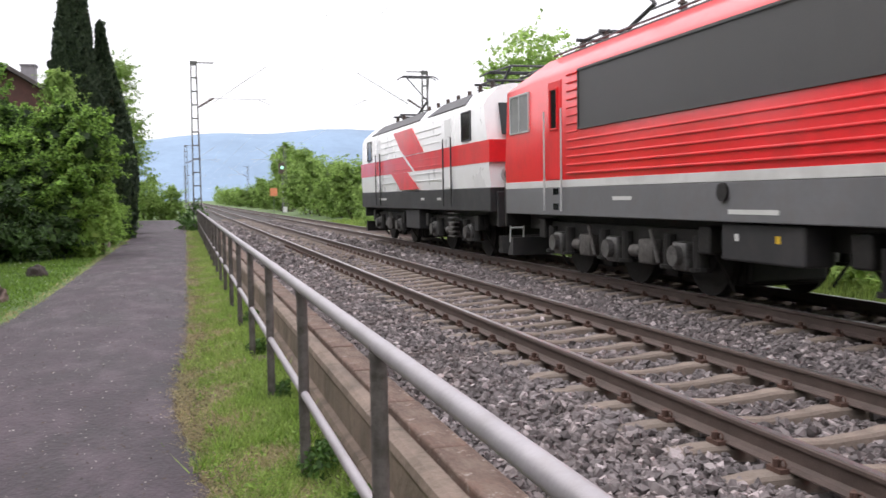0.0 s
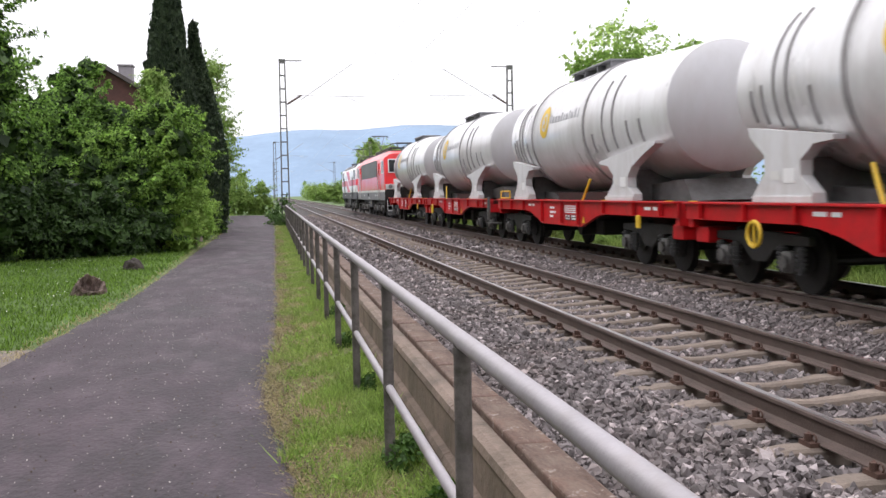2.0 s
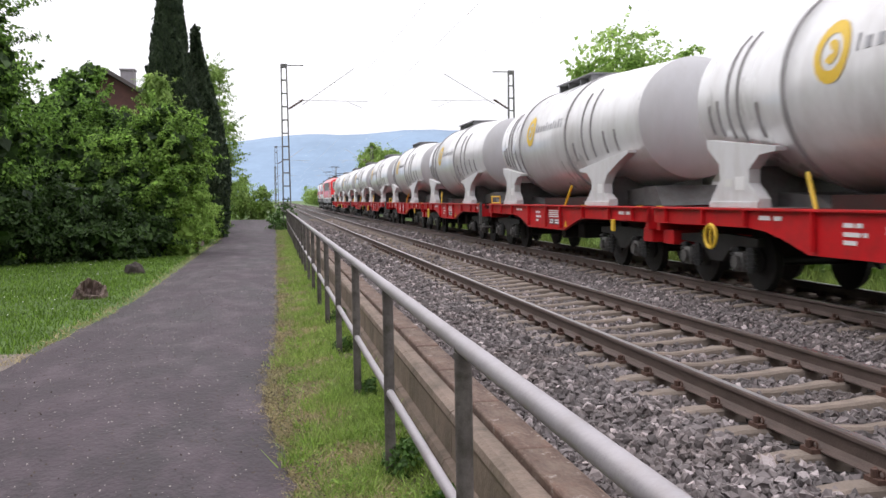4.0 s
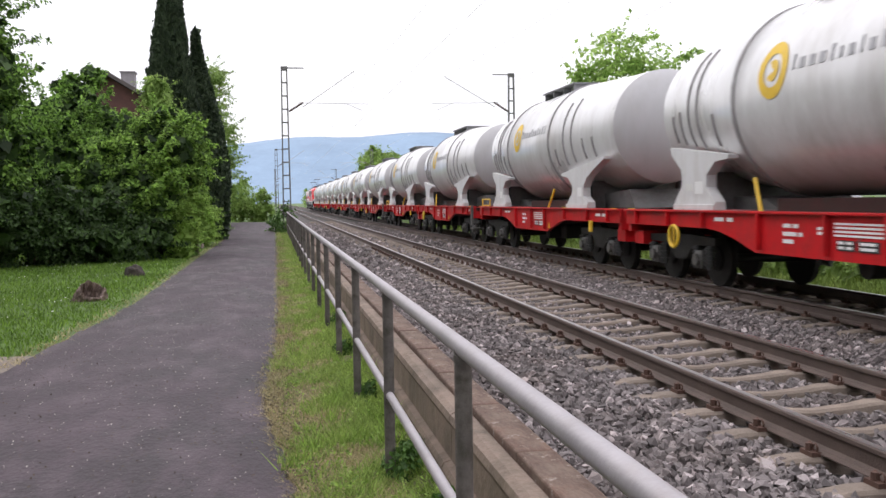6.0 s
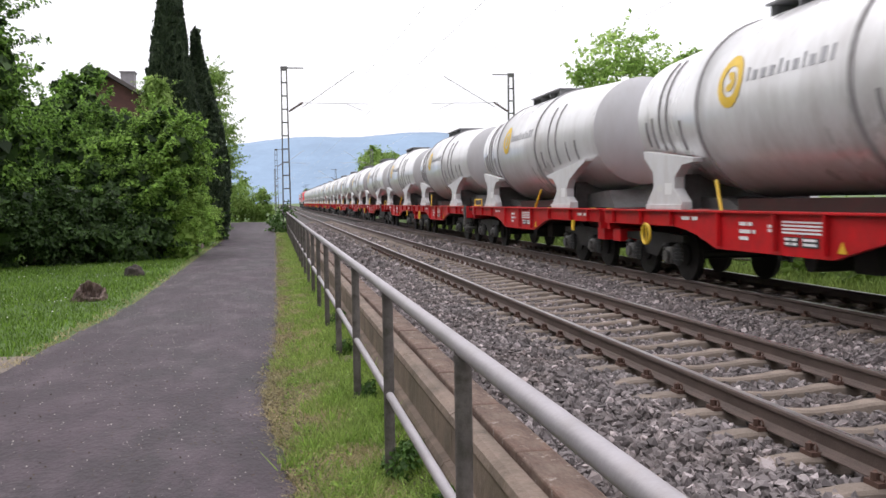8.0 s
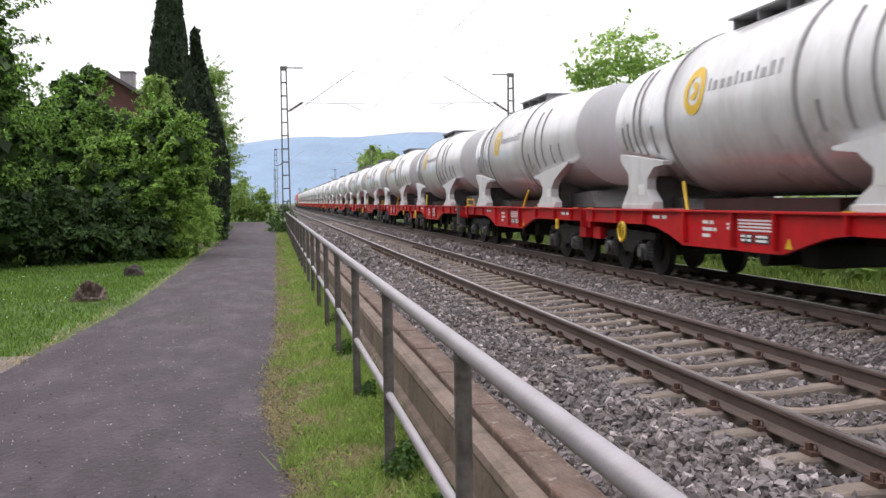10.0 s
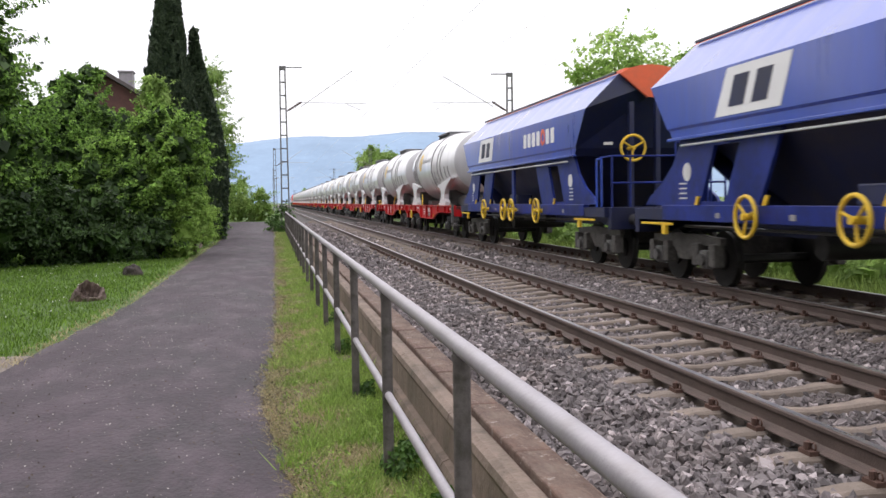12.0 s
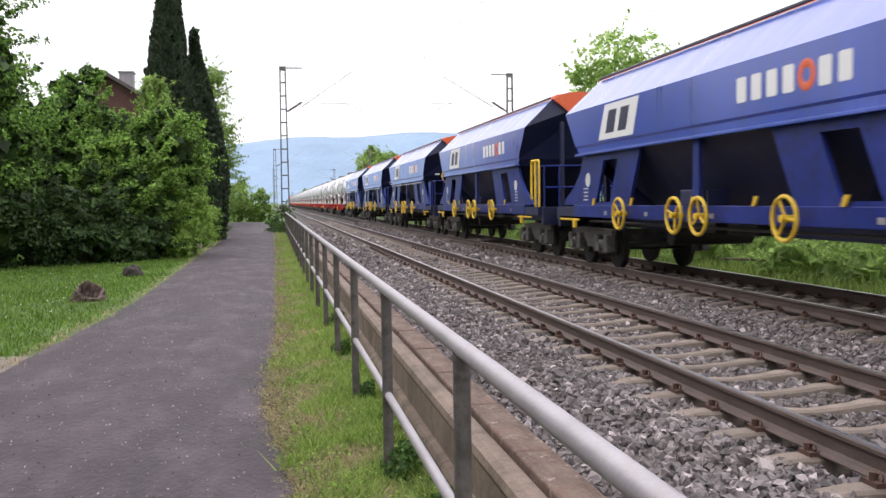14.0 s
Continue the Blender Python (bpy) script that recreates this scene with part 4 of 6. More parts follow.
# ======== train: materials ========
M.update({
    "loco_red": material("loco_red", (0.86, 0.03, 0.036), 0.34, spread=0.06, big=0.5, fine=12, bump=0.01, spec=0.25, coat=0.6, dirt=(0.4, 0.03, 0.03), dirt_amount=0.4),
    "stripe_grey": material("stripe_grey", (0.62, 0.62, 0.6), 0.5, spread=0.06, bump=0.02, dirt=(0.4, 0.38, 0.35)),
    "frame_grey": material("frame_grey", (0.15, 0.152, 0.158), 0.5, spread=0.12, big=1.0, fine=15, bump=0.04, dirt=(0.13, 0.11, 0.1)),
    "grille": material("grille", (0.062, 0.06, 0.06), 0.45, spread=0.2, big=0.6, fine=50, bump=0.3, dirt=(0.06, 0.055, 0.05), stretch=(1, 4, 0.4)),
    "glass_dark": material("glass_dark", (0.012, 0.014, 0.016), 0.08, spread=0.1, bump=0.0, spec=0.35),
    "glass_pale": material("glass_pale", (0.3, 0.31, 0.31), 0.12, spread=0.12, big=2, bump=0.0, spec=0.5),
    "alu": material("alu", (0.66, 0.66, 0.66), 0.4, metal=0.6, spread=0.08, bump=0.02),
    "loco_white": material("loco_white", (0.9, 0.9, 0.9), 0.3, spread=0.04, big=0.6, fine=10, bump=0.02, coat=0.2, dirt=(0.7, 0.68, 0.65), dirt_amount=0.3),
    "loco_black": material("loco_black", (0.028, 0.028, 0.03), 0.55, spread=0.2, big=1.0, fine=14, bump=0.05, dirt=(0.07, 0.06, 0.055)),
    "roof_dark": material("roof_dark", (0.07, 0.07, 0.075), 0.6, spread=0.15, big=1, fine=14),
    "running_gear": material("running_gear", (0.009, 0.008, 0.0075), 0.6, metal=0.1, spread=0.4, big=3, fine=30, bump=0.25, dirt=(0.024, 0.019, 0.015), dirt_amount=0.7),
    "axle_box": material("axle_box", (0.16, 0.155, 0.15), 0.42, metal=0.5, spread=0.3, big=4, fine=30, bump=0.1, dirt=(0.02, 0.018, 0.015), dirt_amount=0.7),
    "lamp_glass": material("lamp_glass", (0.25, 0.25, 0.25), 0.15, spread=0.1, bump=0, coat=0.5),
    "lamp_red": material("lamp_red", (0.06, 0.01, 0.015), 0.2, spread=0.1, bump=0, coat=0.5),
    "tank_grey": material("tank_grey", (0.74, 0.74, 0.75), 0.3, metal=0.1, spread=0.07, big=0.45, fine=5, bump=0.03, dirt=(0.36, 0.33, 0.31), dirt_amount=0.55, stretch=(1, 1, 0.3), coat=0.5, per_object=0.08),
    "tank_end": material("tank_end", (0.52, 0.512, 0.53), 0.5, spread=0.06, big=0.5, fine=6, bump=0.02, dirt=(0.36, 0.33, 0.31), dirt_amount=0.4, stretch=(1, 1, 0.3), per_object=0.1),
    "tank_rib": material("tank_rib", (0.22, 0.22, 0.23), 0.5, spread=0.1, bump=0.02),
    "saddle_grey": material("saddle_grey", (0.60, 0.60, 0.61), 0.45, spread=0.07, big=1.2, fine=15, bump=0.03, dirt=(0.42, 0.39, 0.36), dirt_amount=0.5, stretch=(1, 1, 0.3)),
    "wagon_red": material("wagon_red", (0.54, 0.012, 0.016), 0.42, spread=0.14, big=1.0, fine=14, bump=0.03, dirt=(0.22, 0.02, 0.02), dirt_amount=0.6, spec=0.25),
    # darker than the tank so rings and ribs show painted shadow lines
    "ring_grey": material("ring_grey", (0.3, 0.29, 0.295), 0.5, spread=0.2, big=1.5, fine=12, bump=0.04, dirt=(0.2, 0.18, 0.17), dirt_amount=0.7),
    # wagon red darkened: the shade under the tank is in this colour
    "deck_shade": material("deck_shade", (0.06, 0.018, 0.016), 0.85, spread=0.35, big=1.5, fine=20, bump=0.2, dirt=(0.035, 0.025, 0.02), dirt_amount=0.8),
    # grey of troughs and webs lowered to hold the tank's shade
    "trough_shade": material("trough_shade", (0.13, 0.125, 0.125), 0.7, spread=0.25, big=1.5, fine=15, bump=0.08, dirt=(0.06, 0.05, 0.045), dirt_amount=0.8),
    # hopper blue darkened for shade low on the sides, with dirt
    "hopper_blue_shaded": material("hopper_blue_shaded", (0.018, 0.034, 0.21), 0.4, spread=0.25, big=1.2, fine=10, bump=0.04, spec=0.25, dirt=(0.015, 0.018, 0.05), dirt_amount=0.7),
    "yellow": material("yellow", (0.72, 0.47, 0.03), 0.5, spread=0.1, big=3, fine=20, bump=0.03),
    "print_dark": material("print_dark", (0.36, 0.36, 0.38), 0.6, spread=0.1, bump=0.0),
    "print_white": material("print_white", (0.75, 0.75, 0.75), 0.5, spread=0.05, bump=0.0),
    "hopper_blue": material("hopper_blue", (0.02, 0.066, 0.42), 0.32, spread=0.2, big=0.7, fine=6, bump=0.015, coat=0.75, spec=0.4, dirt=(0.06, 0.08, 0.26), dirt_amount=0.3, stretch=(1, 2.5, 0.3)),
    # hopper blue taken near black for shaded ends and recesses; also emblem print
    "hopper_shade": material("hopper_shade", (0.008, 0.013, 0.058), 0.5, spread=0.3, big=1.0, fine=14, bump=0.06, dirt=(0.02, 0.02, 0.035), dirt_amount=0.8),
    "hopper_orange": material("hopper_orange", (0.72, 0.12, 0.04), 0.5, spread=0.12, big=1.0, fine=10, bump=0.03, dirt=(0.45, 0.12, 0.06)),
    "bogie_grey": material("bogie_grey", (0.1, 0.092, 0.085), 0.7, metal=0.1, spread=0.35, big=5, fine=30, bump=0.3, dirt=(0.02, 0.017, 0.015), dirt_amount=0.8),
    "oil_iron": material("oil_iron", (0.07, 0.07, 0.072), 0.4, metal=0.5, spread=0.25, big=4, fine=20, bump=0.06),
})


# ======== train: shared running gear ========
def wheelset(parent, y, r, label=""):
    for s in (-1, 1):
        bm = bmesh.new()
        tube(bm, (s * 0.72, y, r), (s * 0.80, y, r), r, 28)
        tube(bm, (s * 0.69, y, r), (s * 0.72, y, r), r + 0.028, 28)
        tube(bm, (s * 0.80, y, r), (s * 0.83, y, r), r * 0.42, 16)
        part("wheel", bm, "running_gear", parent, label)
    part("axle", tube(bmesh.new(), (-0.7, y, r), (0.7, y, r), 0.08, 10), "running_gear", parent)


def freight_bogie(parent, y, base=1.8, r=0.46, x=1.02, coil=True):
    bm = bmesh.new()
    for s in (-1, 1):
        xo = s * x
        extrude_x(bm, [(y - base / 2 - 0.42, 0.70), (y - base / 2 - 0.42, 0.82), (y - 0.45, 0.86), (y + 0.45, 0.86), (y + base / 2 + 0.42, 0.82), (y + base / 2 + 0.42, 0.70),
                       (y + base / 2 - 0.3, 0.68), (y + 0.42, 0.6), (y + 0.2, 0.42), (y - 0.2, 0.42), (y - 0.42, 0.6), (y - base / 2 + 0.3, 0.68)], xo - 0.05, xo + 0.05)
    box(bm, -x, x, y - 0.22, y + 0.22, 0.45, 0.8)
    g = part("bogie", bm, "running_gear" if coil else "bogie_grey", parent, "black steel bogie" if coil else "dusty grey steel bogie")
    for e in (-1, 1):
        wheelset(g, y + e * base / 2, r)
        for s in (-1, 1):
            bx = s * (x + 0.06)
            bm = box(bmesh.new(), bx - 0.09, bx + 0.09, y + e * base / 2 - 0.13, y + e * base / 2 + 0.13, r - 0.15, r + 0.15, 0.03)
            tube(bm, (bx, y + e * base / 2, r), (bx + s * 0.15, y + e * base / 2, r), 0.10, 14)
            part("axle_box", bm, "axle_box", g, "dull metal axle box", smooth=True)
            if not coil:
                for d in (-0.3, 0.3):
                    part("spring_housing", box(bmesh.new(), bx - 0.1, bx + 0.1, y + e * base / 2 + d - 0.1, y + e * base / 2 + d + 0.1, 0.34, 0.72, 0.03), "bogie_grey", g, "dusty grey spring housing")
            if coil:
                for d in (-0.24, 0.24):
                    bm = bmesh.new()
                    for k in range(5):
                        z = 0.36 + k * 0.065
                        tube(bm, (bx, y + e * base / 2 + d, z), (bx, y + e * base / 2 + d, z + 0.035), 0.085, 10)
                    tube(bm, (bx, y + e * base / 2 + d, 0.3), (bx, y + e * base / 2 + d, 0.68), 0.055, 8)
                    part("coil_spring", bm, "oil_iron", g, "black coil spring")
    return g


def buffers(parent, y, direction, z=1.05):
    for s in (-1, 1):
        bm = bmesh.new()
        tube(bm, (s * 0.875, y, z), (s * 0.875, y + direction * 0.36, z), 0.11, 14)
        tube(bm, (s * 0.875, y + direction * 0.36, z), (s * 0.875, y + direction * 0.58, z), 0.085, 14)
        tube(bm, (s * 0.875, y + direction * 0.58, z), (s * 0.875, y + direction * 0.615, z), 0.23, 20)
        part("buffer", bm, "oil_iron", parent, "black greasy buffer", smooth=True)
    bm = bmesh.new()
    tube(bm, (0, y, z - 0.02), (0, y + direction * 0.55, z - 0.05), 0.05, 8)
    ring(bm, (0, y + direction * 0.5, z - 0.1), 0.12, 0.03, n=10, k=5)
    part("coupling", bm, "oil_iron", parent)


def bars(parent, name, x, y, z, widths, h, gap, mat, label, thick=0.004, step=-1):
    """Plain bars in a row on a side wall, going backwards from y."""
    sgn = 1 if x > 0 else -1
    for w in widths:
        a, b = (y, y + step * w)
        part(name, box(bmesh.new(), min(x, x + sgn * thick), max(x, x + sgn * thick), min(a, b), max(a, b), z, z + h), mat, parent, label)
        y += step * (w + gap)


# ======== tank wagons ========
def tank_wagon(length, buffered_front, buffered_rear, label, railed=True):
    t = thing("tank_wagon", label, "railway wagon", "grey tank wagons of the train")
    a, b = 0.62 if buffered_rear else 0.18, length - (0.62 if buffered_front else 0.18)
    back, fore = 2.95, 10.4
    for s in (-1, 1):
        bm = bmesh.new()
        x0, x1 = s * 1.24, s * 1.36
        extrude_x(bm, [(a, 1.27), (b, 1.27), (b, 1.0), (fore - 0.5, 1.0), (fore - 0.95, 0.96), (fore - 1.4, 0.87), (fore - 2.05, 0.69), (back + 2.3, 0.69), (back + 1.7, 0.84), (back + 1.25, 0.95), (back + 0.8, 1.0), (a, 1.0)],
                  min(x0, x1) + 0.02, max(x0, x1) - 0.02)
        beam = part("side_beam", bm, "wagon_red", t, "red fish-bellied side beam")
        part("top_flange", box(bmesh.new(), min(x0, x1) - 0.05, max(x0, x1) + 0.05, a, b, 1.25, 1.285, 0.006), "wagon_red", beam)
        for y in (a + 0.6, back - 0.9, back + 0.75, back + 2.4, 6.55, fore - 2.2, fore - 0.45, fore + 0.9, b - 0.6):
            zb = 0.74 if back + 2.2 < y < fore - 1.95 else 1.02
            part("stiffener", box(bmesh.new(), x1 - 0.01 if s > 0 else x1 - 0.06, x1 + 0.06 if s > 0 else x1 + 0.01, y - 0.02, y + 0.02, zb, 1.25), "wagon_red", beam)
        for y in (a + 0.3, b - 0.3, back + 0.75):
            part("tie_plate", box(bmesh.new(), x1 - 0.02, x1 + 0.02, y - 0.12, y + 0.12, 1.287, 1.30), "yellow", beam, "yellow painted tie-down plate")
    x = -1.345
    for z, w in ((1.07, (0.2, 0.12)), (0.96, (0.34, 0.08)), (0.86, (0.26,))):
        bars(beam, "printed_data", x, 7.6, z, w, 0.055, 0.05, "print_white", "plain white printed line")
    for z in (1.06, 1.0):
        bars(beam, "printed_data", x, 6.78, z, (0.12,), 0.04, 0, "print_white", "plain white printed line")
    for k in range(4):
        bars(beam, "data_grid", x, 6.42, 0.99 + 0.048 * k, (1.06,), 0.026, 0, "print_white", "row of a white printed grid")
    bars(beam, "data_grid", x, 6.36, 0.82, (0.36, 0.4), 0.13, 0.06, "loco_black", "small black data panel")
    for k in range(2):
        bars(beam, "data_grid", x - 0.004, 6.34, 0.84 + 0.06 * k, (0.12, 0.12), 0.035, 0.05, "print_white", "row of a white printed grid")
        bars(beam, "data_grid", x - 0.004, 5.9, 0.84 + 0.06 * k, (0.3,), 0.035, 0.05, "print_white", "row of a white printed grid")
    part("warning_mark", extrude_x(bmesh.new(), [(5.14, 0.78), (4.96, 0.78), (5.05, 0.93)], x - 0.006, x), "yellow", beam, "small yellow warning triangle")
    bars(beam, "printed_data", x, 9.6, 1.12, (0.3, 0.2), 0.06, 0.1, "print_white", "plain white printed line")
    bars(beam, "printed_data", x, 1.6, 1.12, (0.3, 0.2), 0.06, 0.1, "print_white", "plain white printed line")
    part("deck", box(box(bmesh.new(), -1.2, 1.2, a, b, 1.12, 1.24), -0.25, 0.25, a, b, 0.8, 1.12), "deck_shade", t, "red steel underframe, darkened for the shade under the tank")
    for e, y in ((a, 0), (b, 1)):
        d = 1 if y else -1
        part("headstock", box(bmesh.new(), -1.3, 1.3, min(e, e - d * 0.16), max(e, e - d * 0.16), 0.86, 1.245, 0.01), "wagon_red", t)
        if (y and buffered_front) or (not y and buffered_rear):
            buffers(t, e, d)
        else:
            part("drawbar", tube(bmesh.new(), (0, e, 0.98), (0, e + d * 0.3, 0.98), 0.12, 12), "oil_iron", t)
            for s in (-1, 1):
                part("coupler_box", box(bmesh.new(), min(s * 0.7, s * 1.2), max(s * 0.7, s * 1.2), e - d * 0.5, e - d * 0.06, 0.62, 0.88, 0.02) if d < 0 else
                     box(bmesh.new(), min(s * 0.7, s * 1.2), max(s * 0.7, s * 1.2), e - 0.5, e - 0.06, 0.62, 0.88, 0.02), "wagon_red", t, "red box at the short coupling")
    freight_bogie(t, 2.05)
    freight_bogie(t, length - 2.05)
    part("brake_lever", tube(bmesh.new(), (-1.3, 6.2, 0.72), (-1.33, 5.9, 1.0), 0.02, 6), "axle_box", t)
    bm = bmesh.new()
    tube(bm, (-1.0, 6.3, 0.62), (1.0, 6.3, 0.62), 0.16, 12)
    box(bm, -0.9, 0.9, 5.0, 5.5, 0.5, 0.85, 0.03)
    part("brake_gear", bm, "running_gear", t)
    # handrail, levers and brake wheel
    bm = bmesh.new()
    y0 = b - 1.12
    for p, q in (((-1.25, y0, 1.3), (-1.25, y0, 1.52)), ((-1.25, y0, 1.52), (-1.25, y0 + 1.08, 1.52)), ((-1.25, y0 + 1.08, 1.52), (-1.25, y0 + 1.08, 1.3)), ((-1.25, y0, 1.32), (-1.25, y0 + 1.08, 1.32))):
        tube(bm, p, q, 0.022, 6)
    if buffered_front and railed:
        part("handrail", bm, "yellow", t, "yellow bent-tube handrail")
    elif buffered_front:
        bm.free()
    else:
        bm.free()
        ob = bmesh.new()
        ring(ob, (-1.42, 10.95, 0.84), 0.18, 0.03, n=18, k=6)
        tube(ob, (-1.42, 10.95, 0.66), (-1.42, 10.95, 1.02), 0.02, 6)
        part("brake_wheel", ob, "yellow", t, "yellow brake handwheel")
        bm = box(bmesh.new(), -1.38, -1.3, a - 0.02, a + 0.12, 0.62, 1.34, 0.01)
        box(bm, -1.36, -1.0, a - 0.3, a + 0.3, 0.5, 0.54)
        part("end_step", bm, "axle_box", t, "grey end post with a footstep")
    if buffered_front:
        part("brake_handle", box(bmesh.new(), -1.42, -1.37, 1.7, 1.85, 0.78, 1.02, 0.01), "yellow", t, "yellow brake changeover handle")
        part("lever", tube(bmesh.new(), (-1.3, 5.25, 1.27), (-1.22, 4.95, 1.74), 0.03, 6), "yellow", t, "slanting yellow lever")
    else:
        part("lever", tube(bmesh.new(), (-1.3, 8.25, 1.27), (-1.22, 8.58, 1.76), 0.03, 6), "yellow", t, "slanting yellow lever")
    # saddles
    for k, y in enumerate((back, fore)):
        for s in (-1, 1):
            bm = bmesh.new()
            if k == 0:
                out = [(y - 0.72, 1.29), (y + 0.75, 1.29), (y + 0.72, 1.42), (y + 0.4, 1.62), (y + 0.38, 1.8), (y + 0.7, 2.0), (y + 1.2, 2.05), (y + 1.2, 2.1),
                       (y - 1.75, 2.38), (y - 1.75, 2.33), (y - 1.2, 2.16), (y - 0.62, 1.95), (y - 0.4, 1.75), (y - 0.42, 1.55), (y - 0.7, 1.42)]
            else:
                out = [(y - 0.75, 1.29), (y + 0.8, 1.29), (y + 0.76, 1.42), (y + 0.48, 1.7), (y + 0.5, 1.95), (y + 0.9, 2.22), (y + 0.95, 2.36),
                       (y - 1.15, 2.14), (y - 1.15, 2.08), (y - 0.72, 2.05), (y - 0.42, 1.85), (y - 0.42, 1.65), (y - 0.72, 1.42)]
            extrude_x(bm, out, min(s * 1.12, s * 1.3), max(s * 1.12, s * 1.3))
            sd = part("saddle", bm, "saddle_grey", t, "pale grey flared steel saddle")
            xp = s * 1.3
            part("saddle_foot", box(bmesh.new(), min(xp, xp + s * 0.03), max(xp, xp + s * 0.03), y - 0.74, y + 0.77, 1.287, 1.38, 0.006), "saddle_grey", sd)
            part("data_plate", box(bmesh.new(), min(xp, xp + s * 0.006), max(xp, xp + s * 0.006), y - 0.3, y - 0.02, 1.55, 1.75), "print_white", sd, "small blank data plate")
            part("data_plate", box(bmesh.new(), min(xp, xp + s * 0.006), max(xp, xp + s * 0.006), y + 0.08, y + 0.32, 1.6, 1.72), "stripe_grey", sd, "small blank data plate")
        part("saddle_web", box(bmesh.new(), -1.0, 1.0, y - 0.2, y + 0.2, 1.287, 1.9), "trough_shade", t)
    part("cradle", extrude_x(bmesh.new(), [(0.95, 1.29), (4.8, 1.29), (4.4, 1.5), (1.3, 1.68)], -0.7, 0.7), "trough_shade", t, "grey trough under the tank, darkened with painted shade")
    part("cradle", extrude_x(bmesh.new(), [(8.8, 1.29), (12.3, 1.29), (12.0, 1.6), (9.2, 1.45)], -0.7, 0.7), "trough_shade", t, "grey trough under the tank, darkened with painted shade")
    # filler block added where only shade lies between tank and deck
    part("cradle", box(bmesh.new(), -0.75, 0.75, 4.82, 8.78, 1.238, 1.46), "deck_shade", t, "added dark red block that draws the shade under the tank")
    # tank
    e = min(length - 0.7, 12.3)
    # shallow dished ends that meet the shell in a distinct rim
    dish = [(1.185, 0.0), (1.17, 0.02), (1.0, 0.14), (0.8, 0.25), (0.55, 0.34), (0.28, 0.39), (0.02, 0.4)]
    prof = ([(0.95 - d, r, 2.99) for r, d in reversed(dish)]
            + [(2.0, 1.24, 2.97), (4.7, 1.42, 2.92), (4.8, 1.43, 2.92), (8.85, 1.43, 2.92), (8.95, 1.39, 2.92), (10.2, 1.28, 2.96), (10.3, 1.27, 2.96)]
            + [(e - 0.4 + d, r, 2.99) for r, d in dish])
    shell = prof[len(dish) - 1:len(prof) - len(dish) + 1]
    tk = part("tank", lathe_y(bmesh.new(), shell, 56), "tank_grey", t, "light grey tapered steel tank", smooth=True)
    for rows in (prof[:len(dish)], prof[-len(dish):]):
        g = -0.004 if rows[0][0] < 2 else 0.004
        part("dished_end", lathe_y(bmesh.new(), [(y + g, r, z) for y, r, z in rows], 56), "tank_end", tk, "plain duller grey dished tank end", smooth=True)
    for y, r, cz, w in ((4.8, 1.455, 2.92, 0.05), (8.85, 1.455, 2.92, 0.05)):
        part("ring", lathe_y(bmesh.new(), [(y - w, r - 0.025, cz), (y - w * 0.7, r, cz), (y + w * 0.7, r, cz), (y + w, r - 0.025, cz)], 48), "ring_grey", tk, "raised welded ring, its shadow line drawn in darker grey", smooth=True)

    def rib(y, z0, z1):
        """A short pressed rib that follows the tank's round side."""
        ys, rs, zs = (np.array([p[i] for p in prof]) for i in range(3))
        r, cz = float(np.interp(y, ys, rs)), float(np.interp(y, ys, zs))
        for s in (-1, 1):
            bm = bmesh.new()
            rows = []
            for k in range(9):
                z = z0 + (z1 - z0) * k / 8
                q = max(-0.999, min(0.999, (z - cz) / r))
                a_ = math.asin(q)
                rows.append([bm.verts.new((s * rr * math.cos(a_), y + dy, cz + rr * math.sin(a_))) for dy, rr in ((-0.03, r - 0.01), (-0.02, r + 0.028), (0.02, r + 0.028), (0.03, r - 0.01))])
            for p, q in zip(rows, rows[1:]):
                for i in range(3):
                    bm.faces.new((p[i], p[i + 1], q[i + 1], q[i]))
            bm.faces.new(rows[0])
            bm.faces.new(rows[-1][::-1])
            part("rib", bm, "ring_grey", tk)

    for y, z0, z1 in ((2.1, 2.42, 2.85), (2.65, 2.4, 2.85), (3.3, 2.35, 3.8), (3.8, 2.3, 3.75), (4.35, 2.3, 2.7),
                      (9.75, 2.3, 2.8), (10.4, 2.3, 3.9), (10.75, 2.35, 3.9), (11.1, 2.4, 2.95), (11.42, 2.45, 2.9)):
        rib(y, z0, z1)
    ys = np.array([p[0] for p in prof])
    for s in (-1, 1):
        bm = bmesh.new()
        cz, r = 2.92, 1.437
        def on(y, z, off=0.0):
            q = math.asin(max(-1, min(1, (z - cz) / r)))
            return (s * (r + off) * math.cos(q), y, cz + (r + off) * math.sin(q))
        n = 20
        for i in range(n):
            u0, u1 = 2 * math.pi * i / n, 2 * math.pi * (i + 1) / n
            q = [bm.verts.new(on(7.78 + k * math.cos(u), 3.2 + k * 1.05 * math.sin(u))) for k, u in ((0.37, u0), (0.37, u1), (0.22, u1), (0.22, u0))]
            bm.faces.new(q)
            if 3 <= i <= 17:
                q = [bm.verts.new(on(7.78 + k * math.cos(u), 3.2 + k * math.sin(u))) for k, u in ((0.15, u0), (0.15, u1), (0.03, u1), (0.03, u0))]
                bm.faces.new(q)
        part("emblem", bm, "yellow", tk, "yellow ring-shaped emblem")
        y = 7.28
        for w, h in ((0.04, 0.2), (0.11, 0.14), (0.11, 0.14), (0.11, 0.14), (0.06, 0.2), (0.06, 0.14), (0.11, 0.14), (0.04, 0.2), (0.11, 0.14), (0.11, 0.2), (0.06, 0.2)):
            bm = bmesh.new()
            z0 = 3.14
